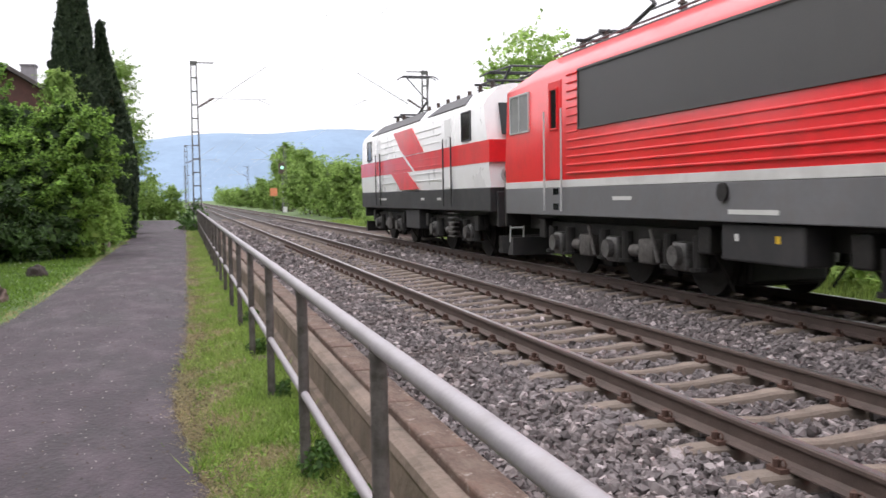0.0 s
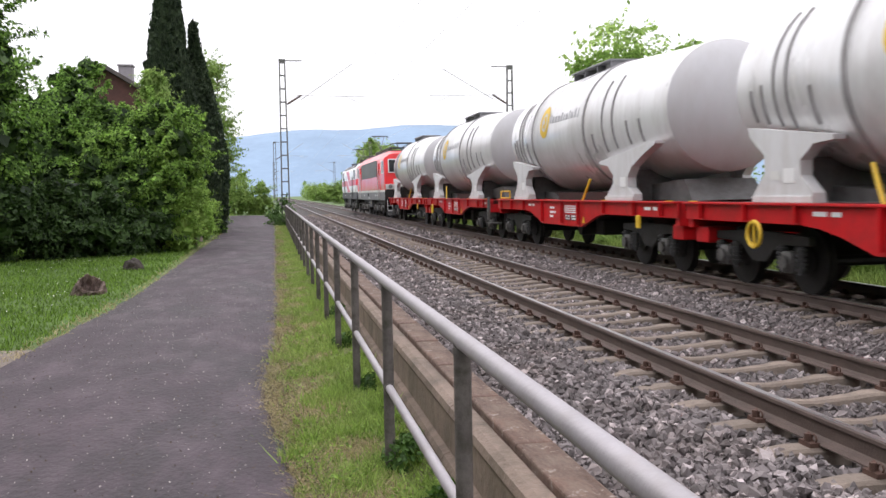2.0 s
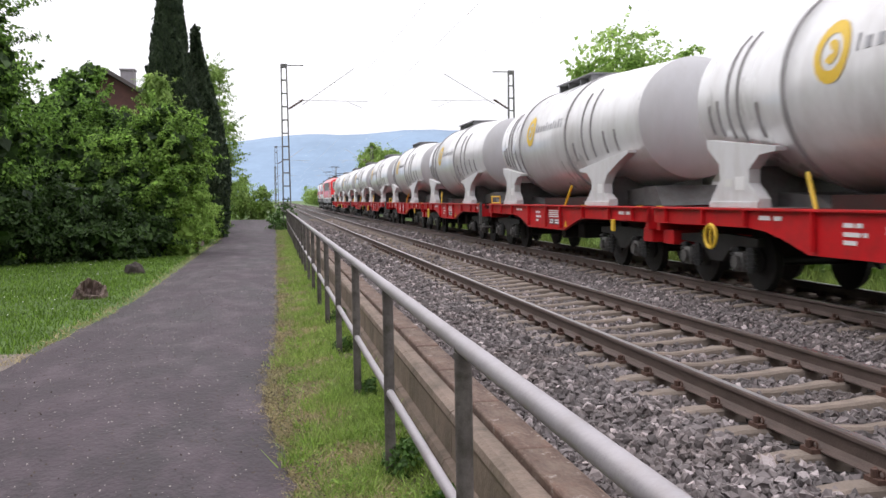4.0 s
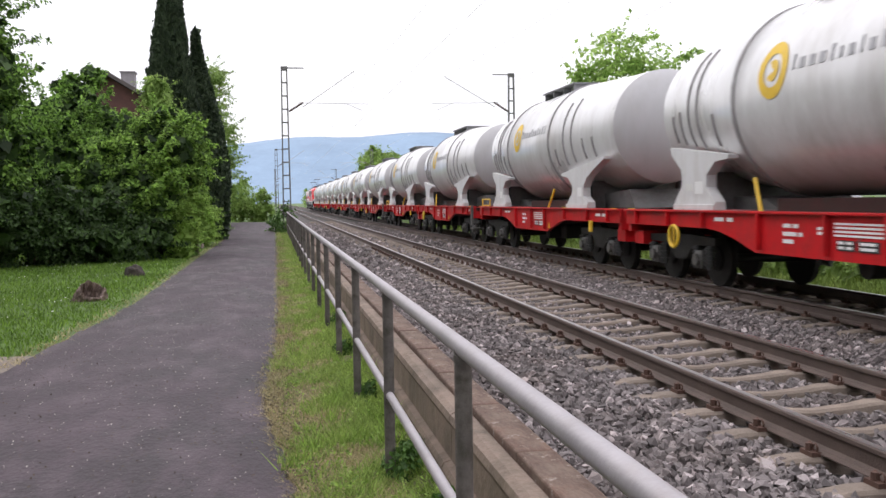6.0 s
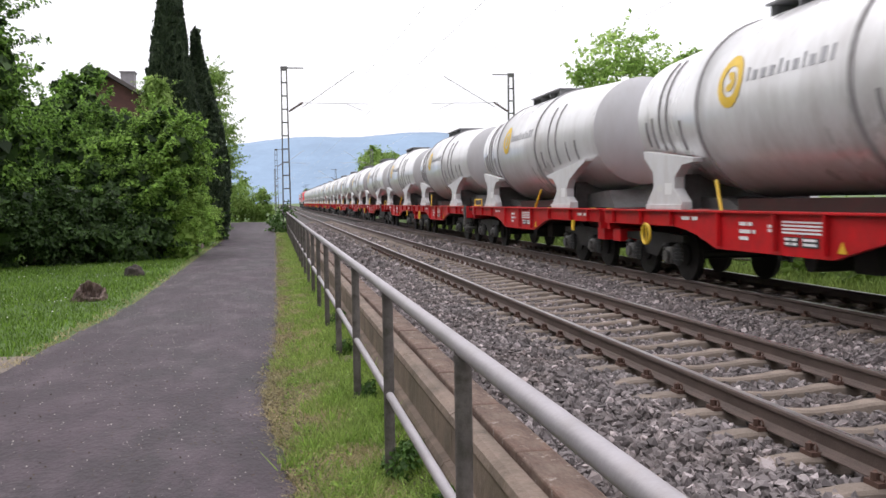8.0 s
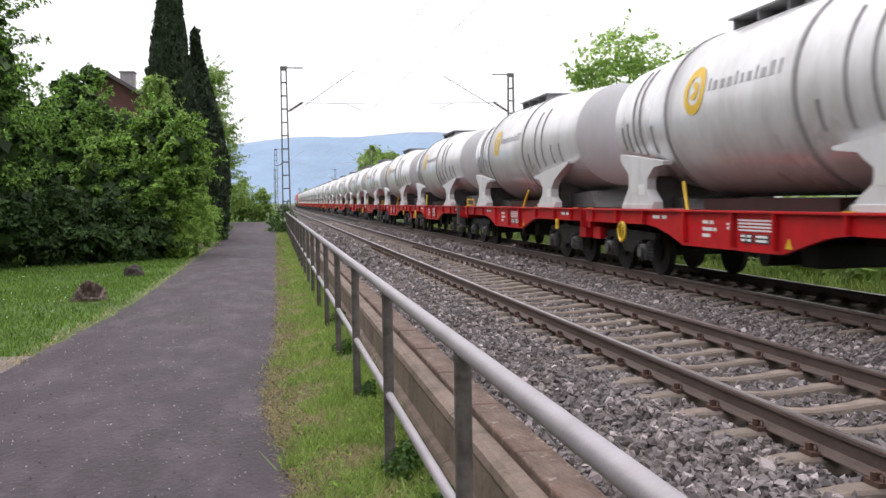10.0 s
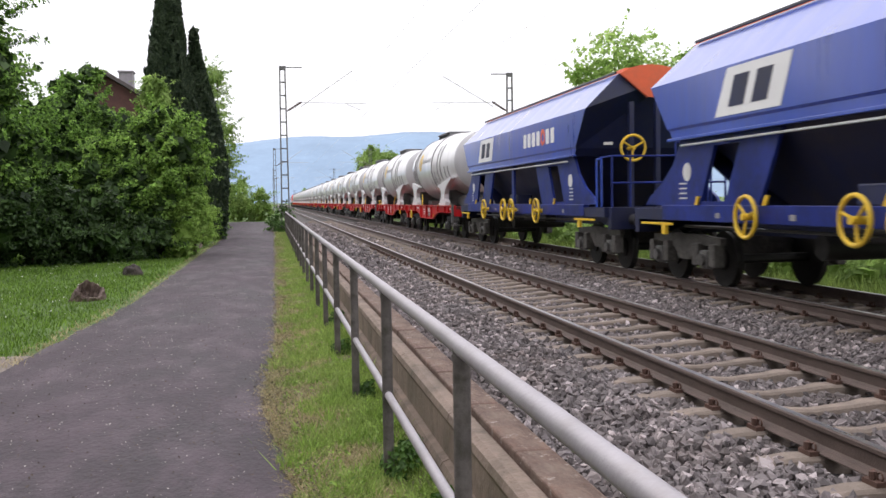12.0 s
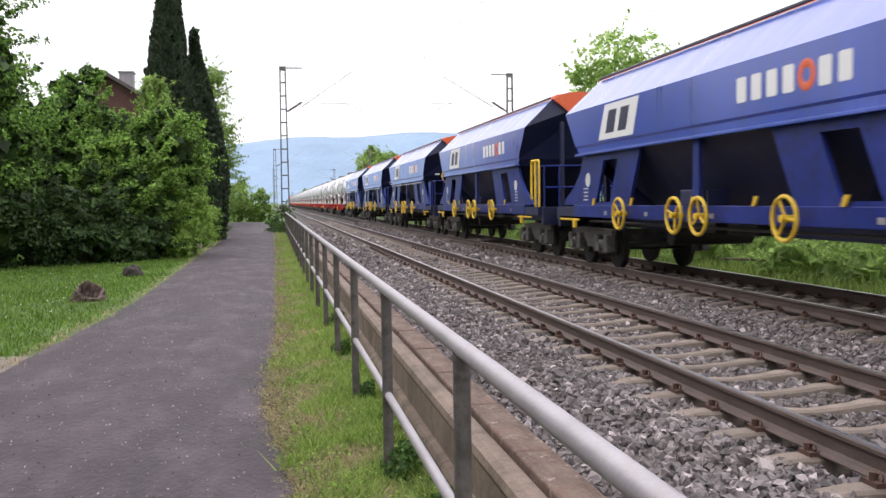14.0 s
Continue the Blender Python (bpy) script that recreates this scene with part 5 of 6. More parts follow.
            a4 = [bm.verts.new(on(yy, zz, 0.003)) for yy, zz in ((y, z0), (y - w, z0), (y - w, z0 + h), (y, z0 + h))]
            b4 = [bm.verts.new(on(yy, zz, -0.004)) for yy, zz in ((y, z0), (y - w, z0), (y - w, z0 + h), (y, z0 + h))]
            bm.faces.new(a4)
            for i in range(4):
                bm.faces.new((a4[i], b4[i], b4[(i + 1) % 4], a4[(i + 1) % 4]))
            part("lettering_bar", bm, "print_dark", tk, "dark grey bar of a faded inscription")
            y -= w + 0.12
    bm = bmesh.new()
    box(bm, -0.5, 0.5, 5.6, 8.4, 4.45, 4.48)
    for y in (5.7, 6.6, 7.5, 8.3):
        box(bm, -0.45, 0.45, y - 0.02, y + 0.02, 4.26, 4.45)
    part("walkway", bm, "tank_rib", tk, "dark grey grating walkway")
    part("manhole", tube(bmesh.new(), (0, 6.4, 4.25), (0, 6.4, 4.52), 0.28, 20), "tank_grey", tk)
    return t


# ======== hopper wagons ========
HL = 16.5


def hopper_wagon(label, railed=True):
    t = thing("hopper_wagon", label, "railway wagon", "blue hopper wagons of the train")
    a, b = 1.75, HL - 1.75

    def inset(z):
        return float(np.interp(z, [2.4, 3.41, 4.2], [0.9, 0.0, 0.12]))
    half = [(1.43, 2.43), (1.47, 2.47), (1.47, 2.6), (1.5, 2.64), (1.5, 3.41), (0.70, 4.17)]
    outline = half + [(-x, z) for x, z in reversed(half)]
    bm = extrude_y(bmesh.new(), outline, a, b)
    for v in bm.verts:
        v.co.y += inset(v.co.z) if v.co.y < HL / 2 else -inset(v.co.z)
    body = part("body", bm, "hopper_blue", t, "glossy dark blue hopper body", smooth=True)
    # end faces get painted shade, a darker blue than the sides
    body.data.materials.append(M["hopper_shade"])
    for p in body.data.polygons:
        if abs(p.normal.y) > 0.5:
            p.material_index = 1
    for s in (-1, 1):
        part("side_rail", box(bmesh.new(), min(s * 1.46, s * 1.53), max(s * 1.46, s * 1.53), a + 0.75, b - 0.75, 2.42, 2.47, 0.008), "hopper_blue", body)
    # lower chutes, near-black blue standing for the shade under the body
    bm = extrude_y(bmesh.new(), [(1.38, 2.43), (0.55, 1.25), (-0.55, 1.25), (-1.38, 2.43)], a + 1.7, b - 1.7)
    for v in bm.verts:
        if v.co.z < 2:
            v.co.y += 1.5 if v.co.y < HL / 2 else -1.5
    part("chute", bm, "hopper_shade", t, "discharge chutes, blue darkened for the shade under the body")
    for s in (-1, 1):
        x0, x1 = sorted((s * 1.36, s * 1.42))
        part("frame_beam", box(bmesh.new(), min(s * 1.3, s * 1.44), max(s * 1.3, s * 1.44), 2.1, HL - 2.1, 1.1, 1.36, 0.01), "hopper_blue_shaded", t, "side frame beam, blue darkened by painted shade and dirt")
        # beam ends beyond the side plates are darkened as shade too
        part("end_beam", box(bmesh.new(), min(s * 1.3, s * 1.43), max(s * 1.3, s * 1.43), 0.82, 2.098, 1.1, 1.3), "hopper_shade", t)
        part("end_beam", box(bmesh.new(), min(s * 1.3, s * 1.43), max(s * 1.3, s * 1.43), HL - 2.098, HL - 0.82, 1.1, 1.3), "hopper_shade", t)
        # side plate, pierced by two large and two small slanted openings
        part("column", extrude_x(bmesh.new(), [(HL / 2 - 0.12, 1.36), (HL / 2 + 0.12, 1.36), (HL / 2 + 0.1, 2.43), (HL / 2 - 0.1, 2.43)], x0, x1), "hopper_blue_shaded", t, "slim blue column between the chutes")
        for e in (0, 1):
            f = (lambda v: v) if e == 0 else (lambda v: HL - v)
            for out in ([(5.35, 1.36), (4.35, 1.36), (4.35, 1.42), (4.8, 2.28), (4.8, 2.43), (5.95, 2.43)],
                        [(3.55, 1.36), (1.35, 1.36), (1.5, 1.5), (2.05, 1.74), (2.5, 2.05), (2.8, 2.43), (4.0, 2.43), (4.0, 2.28), (3.55, 1.42)],
                        [(4.35, 1.36), (3.55, 1.36), (3.55, 1.42), (4.35, 1.42)], [(4.8, 2.28), (4.0, 2.28), (4.0, 2.43), (4.8, 2.43)]):
                part("side_plate", extrude_x(bmesh.new(), [(f(u), z) for u, z in out], x0, x1), "hopper_blue_shaded", t, "slanted side plate, blue darkened by painted shade and dirt")
            part("mark", tube(bmesh.new(), (s * 1.42, f(3.05), 1.9), (s * 1.428, f(3.05), 1.9), 0.15, 16), "stripe_grey", t, "round pale mark")
        if railed:
            part("lower_rail", tube(bmesh.new(), (s * 1.5, 3.0, 2.33), (s * 1.5, HL - 3.0, 2.33), 0.02, 6), "alu", t)
        for y in (8.6,):
            part("discharge_box", box(bmesh.new(), min(s * 0.9, s * 1.3), max(s * 0.9, s * 1.3), y - 0.5, y + 0.5, 1.36, 1.62, 0.02), "hopper_shade", t)
    for y in (HL - 5.3, HL - 7.8, HL - 8.7, HL - 11.2):
        bm = ring(bmesh.new(), (-1.6, y, 1.2), 0.29, 0.03, n=28, k=8)
        for k in range(3):
            u = 2 * math.pi * k / 3 + y
            tube(bm, (-1.58, y, 1.2), (-1.6, y + 0.29 * math.cos(u), 1.2 + 0.29 * math.sin(u)), 0.022, 6)
        tube(bm, (-1.66, y, 1.2), (-1.4, y, 1.2), 0.05, 10)
        part("handwheel", bm, "yellow", t, "large yellow spoked handwheel", smooth=True)
    for y in (4.2, 6.3, 8.3, 10.9, 13.0):
        bm = extrude_x(bmesh.new(), [(y, 1.36), (y + 0.09, 1.36), (y + 0.01, 1.5), (y - 0.08, 1.5)], -1.47, -1.44)
        part("latch", bm, "yellow", t, "small yellow latch")
        part("label_plate", box(bmesh.new(), -1.446, -1.44, y - 0.72, y - 0.58, 1.16, 1.24), "ring_grey", t)
    for e in (0, 1):
        f = (lambda v: v) if e == 0 else (lambda v: HL - v)
        part("step_rail", box(bmesh.new(), -1.5, -1.46, min(f(1.3), f(2.6)), max(f(1.3), f(2.6)), 1.02, 1.06), "yellow", t, "yellow painted grab bar")
        part("step_bracket", box(bmesh.new(), -1.5, -1.44, min(f(2.2), f(2.35)), max(f(2.2), f(2.35)), 0.86, 1.02), "yellow", t)
        # data lines on the end plate
        for k in range(4):
            yy = f(2.9 if e else 3.0)
            part("printed_data", box(bmesh.new(), -1.425, -1.42, yy - 0.14, yy + 0.14, 1.46 + k * 0.08, 1.485 + k * 0.08), "stripe_grey", t, "plain pale printed line")
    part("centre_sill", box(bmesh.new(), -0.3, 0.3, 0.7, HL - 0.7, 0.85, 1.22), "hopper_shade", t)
    for e in (0, 1):
        d = 1 if e else -1
        f = (lambda v: HL - v) if e else (lambda v: v)
        y0, y1 = sorted((f(0.64), f(0.82)))
        part("headstock", box(bmesh.new(), -1.35, 1.35, y0, y1, 0.85, 1.3, 0.01), "hopper_shade", t)
        buffers(t, f(0.64), d)
        y0, y1 = sorted((f(0.82), f(2.6)))
        part("end_platform", box(bmesh.new(), -1.35, 1.35, y0, y1, 1.24, 1.29), "hopper_shade", t)
        # sloping end wall below the body
        y0 = f(2.95)
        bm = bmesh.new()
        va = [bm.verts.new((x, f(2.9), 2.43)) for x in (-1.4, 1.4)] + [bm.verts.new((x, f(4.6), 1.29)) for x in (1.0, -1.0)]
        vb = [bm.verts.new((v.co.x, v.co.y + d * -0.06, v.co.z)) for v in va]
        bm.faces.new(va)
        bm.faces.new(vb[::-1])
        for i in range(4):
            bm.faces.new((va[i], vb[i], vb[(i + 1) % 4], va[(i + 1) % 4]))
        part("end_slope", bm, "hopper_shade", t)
        # rails of the platform
        if e == 0:
            yy = f(0.85)
            for x in (-1.25, -0.85, 0.3, 0.85, 1.25):
                part("railing_post", tube(bmesh.new(), (x, yy, 1.28), (x, yy, 2.35), 0.022, 6), "hopper_blue_shaded", t)
            for z in (1.8, 2.35):
                part("platform_rail", tube(bmesh.new(), (-1.25, yy, z), (1.25, yy, z), 0.022, 6), "hopper_blue_shaded", t, "dark blue tubular platform rail")
            for x in (-1.25, 1.25):
                bent = tube(bmesh.new(), (x, yy, 2.35), (x, f(1.5), 2.35), 0.022, 6)
                part("side_railing", tube(bent, (x, f(1.5), 2.35), (x, f(1.5), 1.28), 0.022, 6), "hopper_blue_shaded", t)
        for x in (-0.5, 0.1):
            part("end_post", box(bmesh.new(), x - 0.05, x + 0.05, min(f(1.64), f(1.78)), max(f(1.64), f(1.78)), 1.29, 3.55), "hopper_shade", t)
        bm = bmesh.new()
        for x in (0.45, 0.85):
            tube(bm, (x, f(1.5), 1.3), (x, f(1.6), 4.05), 0.022, 6)
        for k in range(9):
            tube(bm, (0.45, f(1.51 + 0.01 * k), 1.55 + k * 0.28), (0.85, f(1.51 + 0.01 * k), 1.55 + k * 0.28), 0.016, 6)
        part("ladder", bm, "hopper_blue_shaded", t, "dark blue steel ladder")
        bm = extrude_y(bmesh.new(), [(0.71, 4.16), (0.5, 4.28), (0.25, 4.34), (0, 4.36), (-0.25, 4.34), (-0.5, 4.28), (-0.71, 4.16), (-0.1, 3.66), (0.1, 3.66)], *sorted((f(1.74), f(1.81))))
        part("end_cap", bm, "hopper_orange", t, "orange roof end cap")
        if e == 0 and not railed:
            for u in (0.8, 1.15):
                bm = bmesh.new()
                for p, q in (((u, 1.3), (u, 2.42)), ((u, 2.42), (u + 0.06, 2.5)), ((u + 0.06, 2.5), (u + 0.3, 2.5)), ((u + 0.3, 2.5), (u + 0.36, 2.42)), ((u + 0.36, 2.42), (u + 0.36, 1.5 if u < 1.2 else 1.9))):
                    tube(bm, (-1.4, *p), (-1.4, *q), 0.03, 8)
                part("grab_hoop", bm, "yellow", t, "tall yellow tubular grab hoop", smooth=True)
        if e == 0 and railed:
            bm = ring(bmesh.new(), (-0.55, 1.45, 2.55), 0.27, 0.03, axis="Y", n=26, k=8)
            for k in range(3):
                u = 2 * math.pi * k / 3 + 0.5
                tube(bm, (-0.55, 1.47, 2.55), (-0.55 + 0.27 * math.cos(u), 1.45, 2.55 + 0.27 * math.sin(u)), 0.022, 6)
            tube(bm, (-0.55, 1.4, 2.55), (-0.55, 1.7, 2.55), 0.045, 8)
            part("brake_handwheel", bm, "yellow", t, "yellow brake handwheel", smooth=True)
            bm = bmesh.new()
            for y in (1.0, 1.3):
                tube(bm, (-1.42, y, 1.3), (-1.42, y, 2.3), 0.022, 6)
            tube(bm, (-1.42, 1.0, 2.3), (-1.42, 1.3, 2.3), 0.022, 6)
            part("grab_handle", bm, "hopper_blue", t)
            part("tail_plate", box(bmesh.new(), -1.05, -0.85, 1.85, 1.88, 2.64, 2.70), "stripe_grey", t)
    for y in (2.2, HL - 2.2):
        freight_bogie(t, y, 1.8, 0.46, 1.02, False)
    for y in (8.3, 9.7):
        part("discharge_flap", box(bmesh.new(), -0.6, 0.6, y - 0.5, y + 0.5, 0.86, 1.06, 0.03), "running_gear", t)
    part("air_reservoir", tube(bmesh.new(), (-0.8, 10.6, 0.78), (0.8, 10.6, 0.78), 0.18, 14), "running_gear", t, smooth=True)
    part("brake_pipe", tube(bmesh.new(), (-1.2, 2.5, 1.0), (-1.2, HL - 2.5, 1.0), 0.025, 6), "oil_iron", t)
    # roof strip
    part("roof_strip", box(bmesh.new(), -0.6, 0.6, a + 0.06, b - 0.06, 4.15, 4.29, 0.04), "hopper_orange", t, "rusty orange roof strip")
    for s in (-1, 1):
        part("gutter", tube(bmesh.new(), (s * 0.74, a + 0.2, 4.2), (s * 0.74, b - 0.2, 4.2), 0.03, 6), "oil_iron", t)
    # emblem panel and name in plain shapes
    d = 4.2 if railed else 3.95
    for s in (-1, 1):
        xs = sorted((s * 1.502, s * 1.508))
        y = HL - d if s < 0 else d
        g = -1 if s < 0 else 1
        panel = part("emblem_panel", extrude_x(bmesh.new(), [(y, 2.68), (y + g * 1.85, 2.68), (y + g * 2.15, 3.37), (y + g * 0.38, 3.37)], *xs), "print_white", body, "white slanted emblem panel")
        xs = sorted((s * 1.509, s * 1.513))
        for outline in ([(0.42, 2.8), (0.86, 2.8), (1.05, 3.24), (0.61, 3.24)], [(1.08, 2.8), (1.5, 2.8), (1.69, 3.24), (1.27, 3.24)]):
            part("emblem_bar", extrude_x(bmesh.new(), [(y + g * u, z) for u, z in outline], *xs), "hopper_shade", panel, "dark blue slanted block")
        y = HL - 9.72 if s < 0 else 9.72
        xs = sorted((s * 1.502, s * 1.507))
        z0, h, w = 2.83, 0.36, 0.34
        for k in range(7):
            yy = y + g * k * 0.41
            if k == 4:
                ob = ring(bmesh.new(), (s * 1.5, yy + g * w / 2, z0 + h / 2), 0.15, 0.055, n=20, k=6)
                for v in ob.verts:
                    v.co.x = s * 1.5 + (v.co.x - s * 1.5) * 0.15
                part("name_shape", ob, "hopper_orange", body, "orange ring among white shapes")
                continue
            pieces = [[(0.1, 0.08), (0.18, 0.0), (0.82, 0.0), (0.9, 0.08), (0.9, 0.92), (0.82, 1.0), (0.18, 1.0), (0.1, 0.92)]]
            bm = bmesh.new()
            for pc in pieces:
                extrude_x(bm, [(yy + g * u * w, z0 + v * h) for u, v in pc], *xs)
            part("name_shape", bm, "print_white", body, "white block of a painted name")
    return t


# ======== locomotives ========
def pantograph(parent, y, raised, z, top):
    """A current collector on an open tube frame with four insulator feet; y, z: the middle of the frame."""
    bm = bmesh.new()
    if raised:
        knee = (0, y - 1.0, z + 0.42)
        tube(bm, (0, y + 0.45, z + 0.05), knee, 0.04, 8)
        for s in (-1, 1):
            tube(bm, knee, (s * 0.4, y + 0.3, top - 0.04), 0.022, 6)
        tube(bm, (-0.4, y + 0.3, top - 0.04), (0.4, y + 0.3, top - 0.04), 0.022, 6)
    else:
        top = z + 0.3
        for s in (-1, 1):
            tube(bm, (s * 0.1, y + 0.5, z + 0.06), (s * 0.5, y - 1.3, z + 0.25), 0.03, 6)
            tube(bm, (s * 0.5, y - 1.3, z + 0.25), (s * 0.5, y + 0.6, top), 0.022, 6)
        tube(bm, (-0.5, y - 1.3, z + 0.25), (0.5, y - 1.3, z + 0.25), 0.03, 6)
    p = part("pantograph", bm, "oil_iron", parent, "dark folded pantograph" if not raised else "raised single-arm pantograph")
    bm = bmesh.new()
    for e in (-1, 1):
        tube(bm, (-0.85, y + e * 0.5, z), (0.85, y + e * 0.5, z), 0.035, 6)
        tube(bm, (e * 0.7, y - 0.6, z), (e * 0.7, y + 0.6, z), 0.03, 6)
    part("base_frame", bm, "oil_iron", p)
    for s in (-1, 1):
        for e in (-1, 1):
            bm = tube(bmesh.new(), (s * 0.7, y + e * 0.5, z - 0.26), (s * 0.7, y + e * 0.5, z), 0.05, 8)
            for k in range(3):
                tube(bm, (s * 0.7, y + e * 0.5, z - 0.22 + k * 0.07), (s * 0.7, y + e * 0.5, z - 0.195 + k * 0.07), 0.085, 10)
            part("foot_insulator", bm, "insulator", p, "dark ribbed insulator")
    bm = bmesh.new()
    for e in (0.15, 0.45):
        tube(bm, (-0.55, y + e, top), (0.55, y + e, top), 0.025, 6)
        for s in (-1, 1):
            tube(bm, (s * 0.55, y + e, top), (s * 0.72, y + e, top - 0.1), 0.02, 6)
    for s in (-1, 1):
        tube(bm, (s * 0.4, y + 0.15, top), (s * 0.4, y + 0.45, top), 0.02, 6)
    part("contact_strip", bm, "oil_iron", p)


def heavy_bogie(parent, ys, r=0.6):
    bm = bmesh.new()
    # traction motors, gear cases and brake rigging between the wheels
    box(bm, -0.62, 0.62, ys[0] - 0.75, ys[-1] + 0.75, 0.22, 0.8, 0.05)
    for k, y in enumerate(ys):
        box(bm, -0.66, 0.66, y - 0.62, y + 0.62, 0.17, 0.7, 0.08)
    for s in (-1, 1):
        extrude_x(bm, [(ys[0] - 0.9, 0.75), (ys[0] - 0.9, 0.98), (ys[-1] + 0.9, 0.98), (ys[-1] + 0.9, 0.75), (ys[-1] + 0.4, 0.62), (ys[0] - 0.4, 0.62)], s * 1.12 - 0.06, s * 1.12 + 0.06)
    box(bm, -1.0, 1.0, ys[0] + 0.5, ys[-1] - 0.5, 0.4, 0.9)
    g = part("bogie", bm, "running_gear", parent, "black locomotive bogie")
    for y in ys:
        wheelset(g, y, r)
        for s in (-1, 1):
            bm = box(bmesh.new(), s * 1.22 - 0.1, s * 1.22 + 0.1, y - 0.2, y + 0.2, r - 0.22, r + 0.2, 0.05)
            tube(bm, (s * 1.3, y, r), (s * 1.42, y, r), 0.15, 16)
            part("axle_box", bm, "axle_box", g, "oily metal axle box", smooth=True)
            for d in (-0.42, 0.42):
                bm = tube(bmesh.new(), (s * 1.2, y + d, 0.45), (s * 1.2, y + d, 0.9), 0.11, 12)
                tube(bm, (s * 1.2, y + d, 0.4), (s * 1.2, y + d, 0.45), 0.16, 12)
                part("spring", bm, "running_gear", g)
    for k, (p, q) in enumerate(zip(ys, ys[1:])):
        y = (p + q) / 2
        for s in (-1, 1):
            bm = box(bmesh.new(), s * 1.24 - 0.1, s * 1.24 + 0.1, y - 0.36, y + 0.1, 0.42, 0.8, 0.04)
            tube(bm, (s * 1.24, y + 0.1, 0.6), (s * 1.24, y + 0.42, 0.6), 0.1, 12)
            part("brake_cylinder", bm, "bogie_grey", g, "grimy grey brake cylinder", smooth=True)
            part("damper", tube(bmesh.new(), (s * 1.3, y - 0.25, 0.95), (s * 1.3, y - 0.5, 0.45), 0.035, 8), "bogie_grey", g, "slim grey damper")
            part("brake_block", box(bmesh.new(), s * 0.76 - 0.06, s * 0.76 + 0.06, y - 0.18, y + 0.18, 0.2, 0.62, 0.03), "running_gear", g)
    for y, d in ((ys[0] - 0.72, -1), (ys[-1] + 0.72, 1)):
        for s in (-1, 1):
            bm = box(bmesh.new(), s * 1.2 - 0.14, s * 1.2 + 0.14, y - 0.16, y + 0.16, 0.66, 1.04, 0.03)
            tube(bm, (s * 1.15, y, 0.66), (s * 0.8, y - d * 0.1, 0.12), 0.025, 6)
            part("sand_box", bm, "running_gear", g, "black sand box with its pipe")


def window_pane(parent, name, x, y0, y1, z0, z1, frame_mat="alu", bar=True, glass="glass_dark"):
    s = 1 if x > 0 else -1
    xs = sorted((x - s * 0.02, x + s * 0.012))
    w = part(name, box(bmesh.new(), *xs, y0, y1, z0, z1, 0.01), glass, parent, "side window")
    bm = bmesh.new()
    xf = sorted((x, x + s * 0.03))
    for a, b, c, d in ((y0 - 0.03, y1 + 0.03, z0 - 0.03, z0), (y0 - 0.03, y1 + 0.03, z1, z1 + 0.03), (y0 - 0.03, y0, z0, z1), (y1, y1 + 0.03, z0, z1)):
        box(bm, *xf, a, b, c, d)
    if bar:
        box(bm, *xf, (y0 + y1) / 2 - 0.02, (y0 + y1) / 2 + 0.02, z0, z1)
    part("window_frame", bm, frame_mat, w, "metal window frame")


def end_slant(bm, length, amount, z0, z1):
    for v in bm.verts:
        k = max(0, min(1, (v.co.z - z0) / (z1 - z0))) * amount
        v.co.y += k if v.co.y < length / 2 else -k


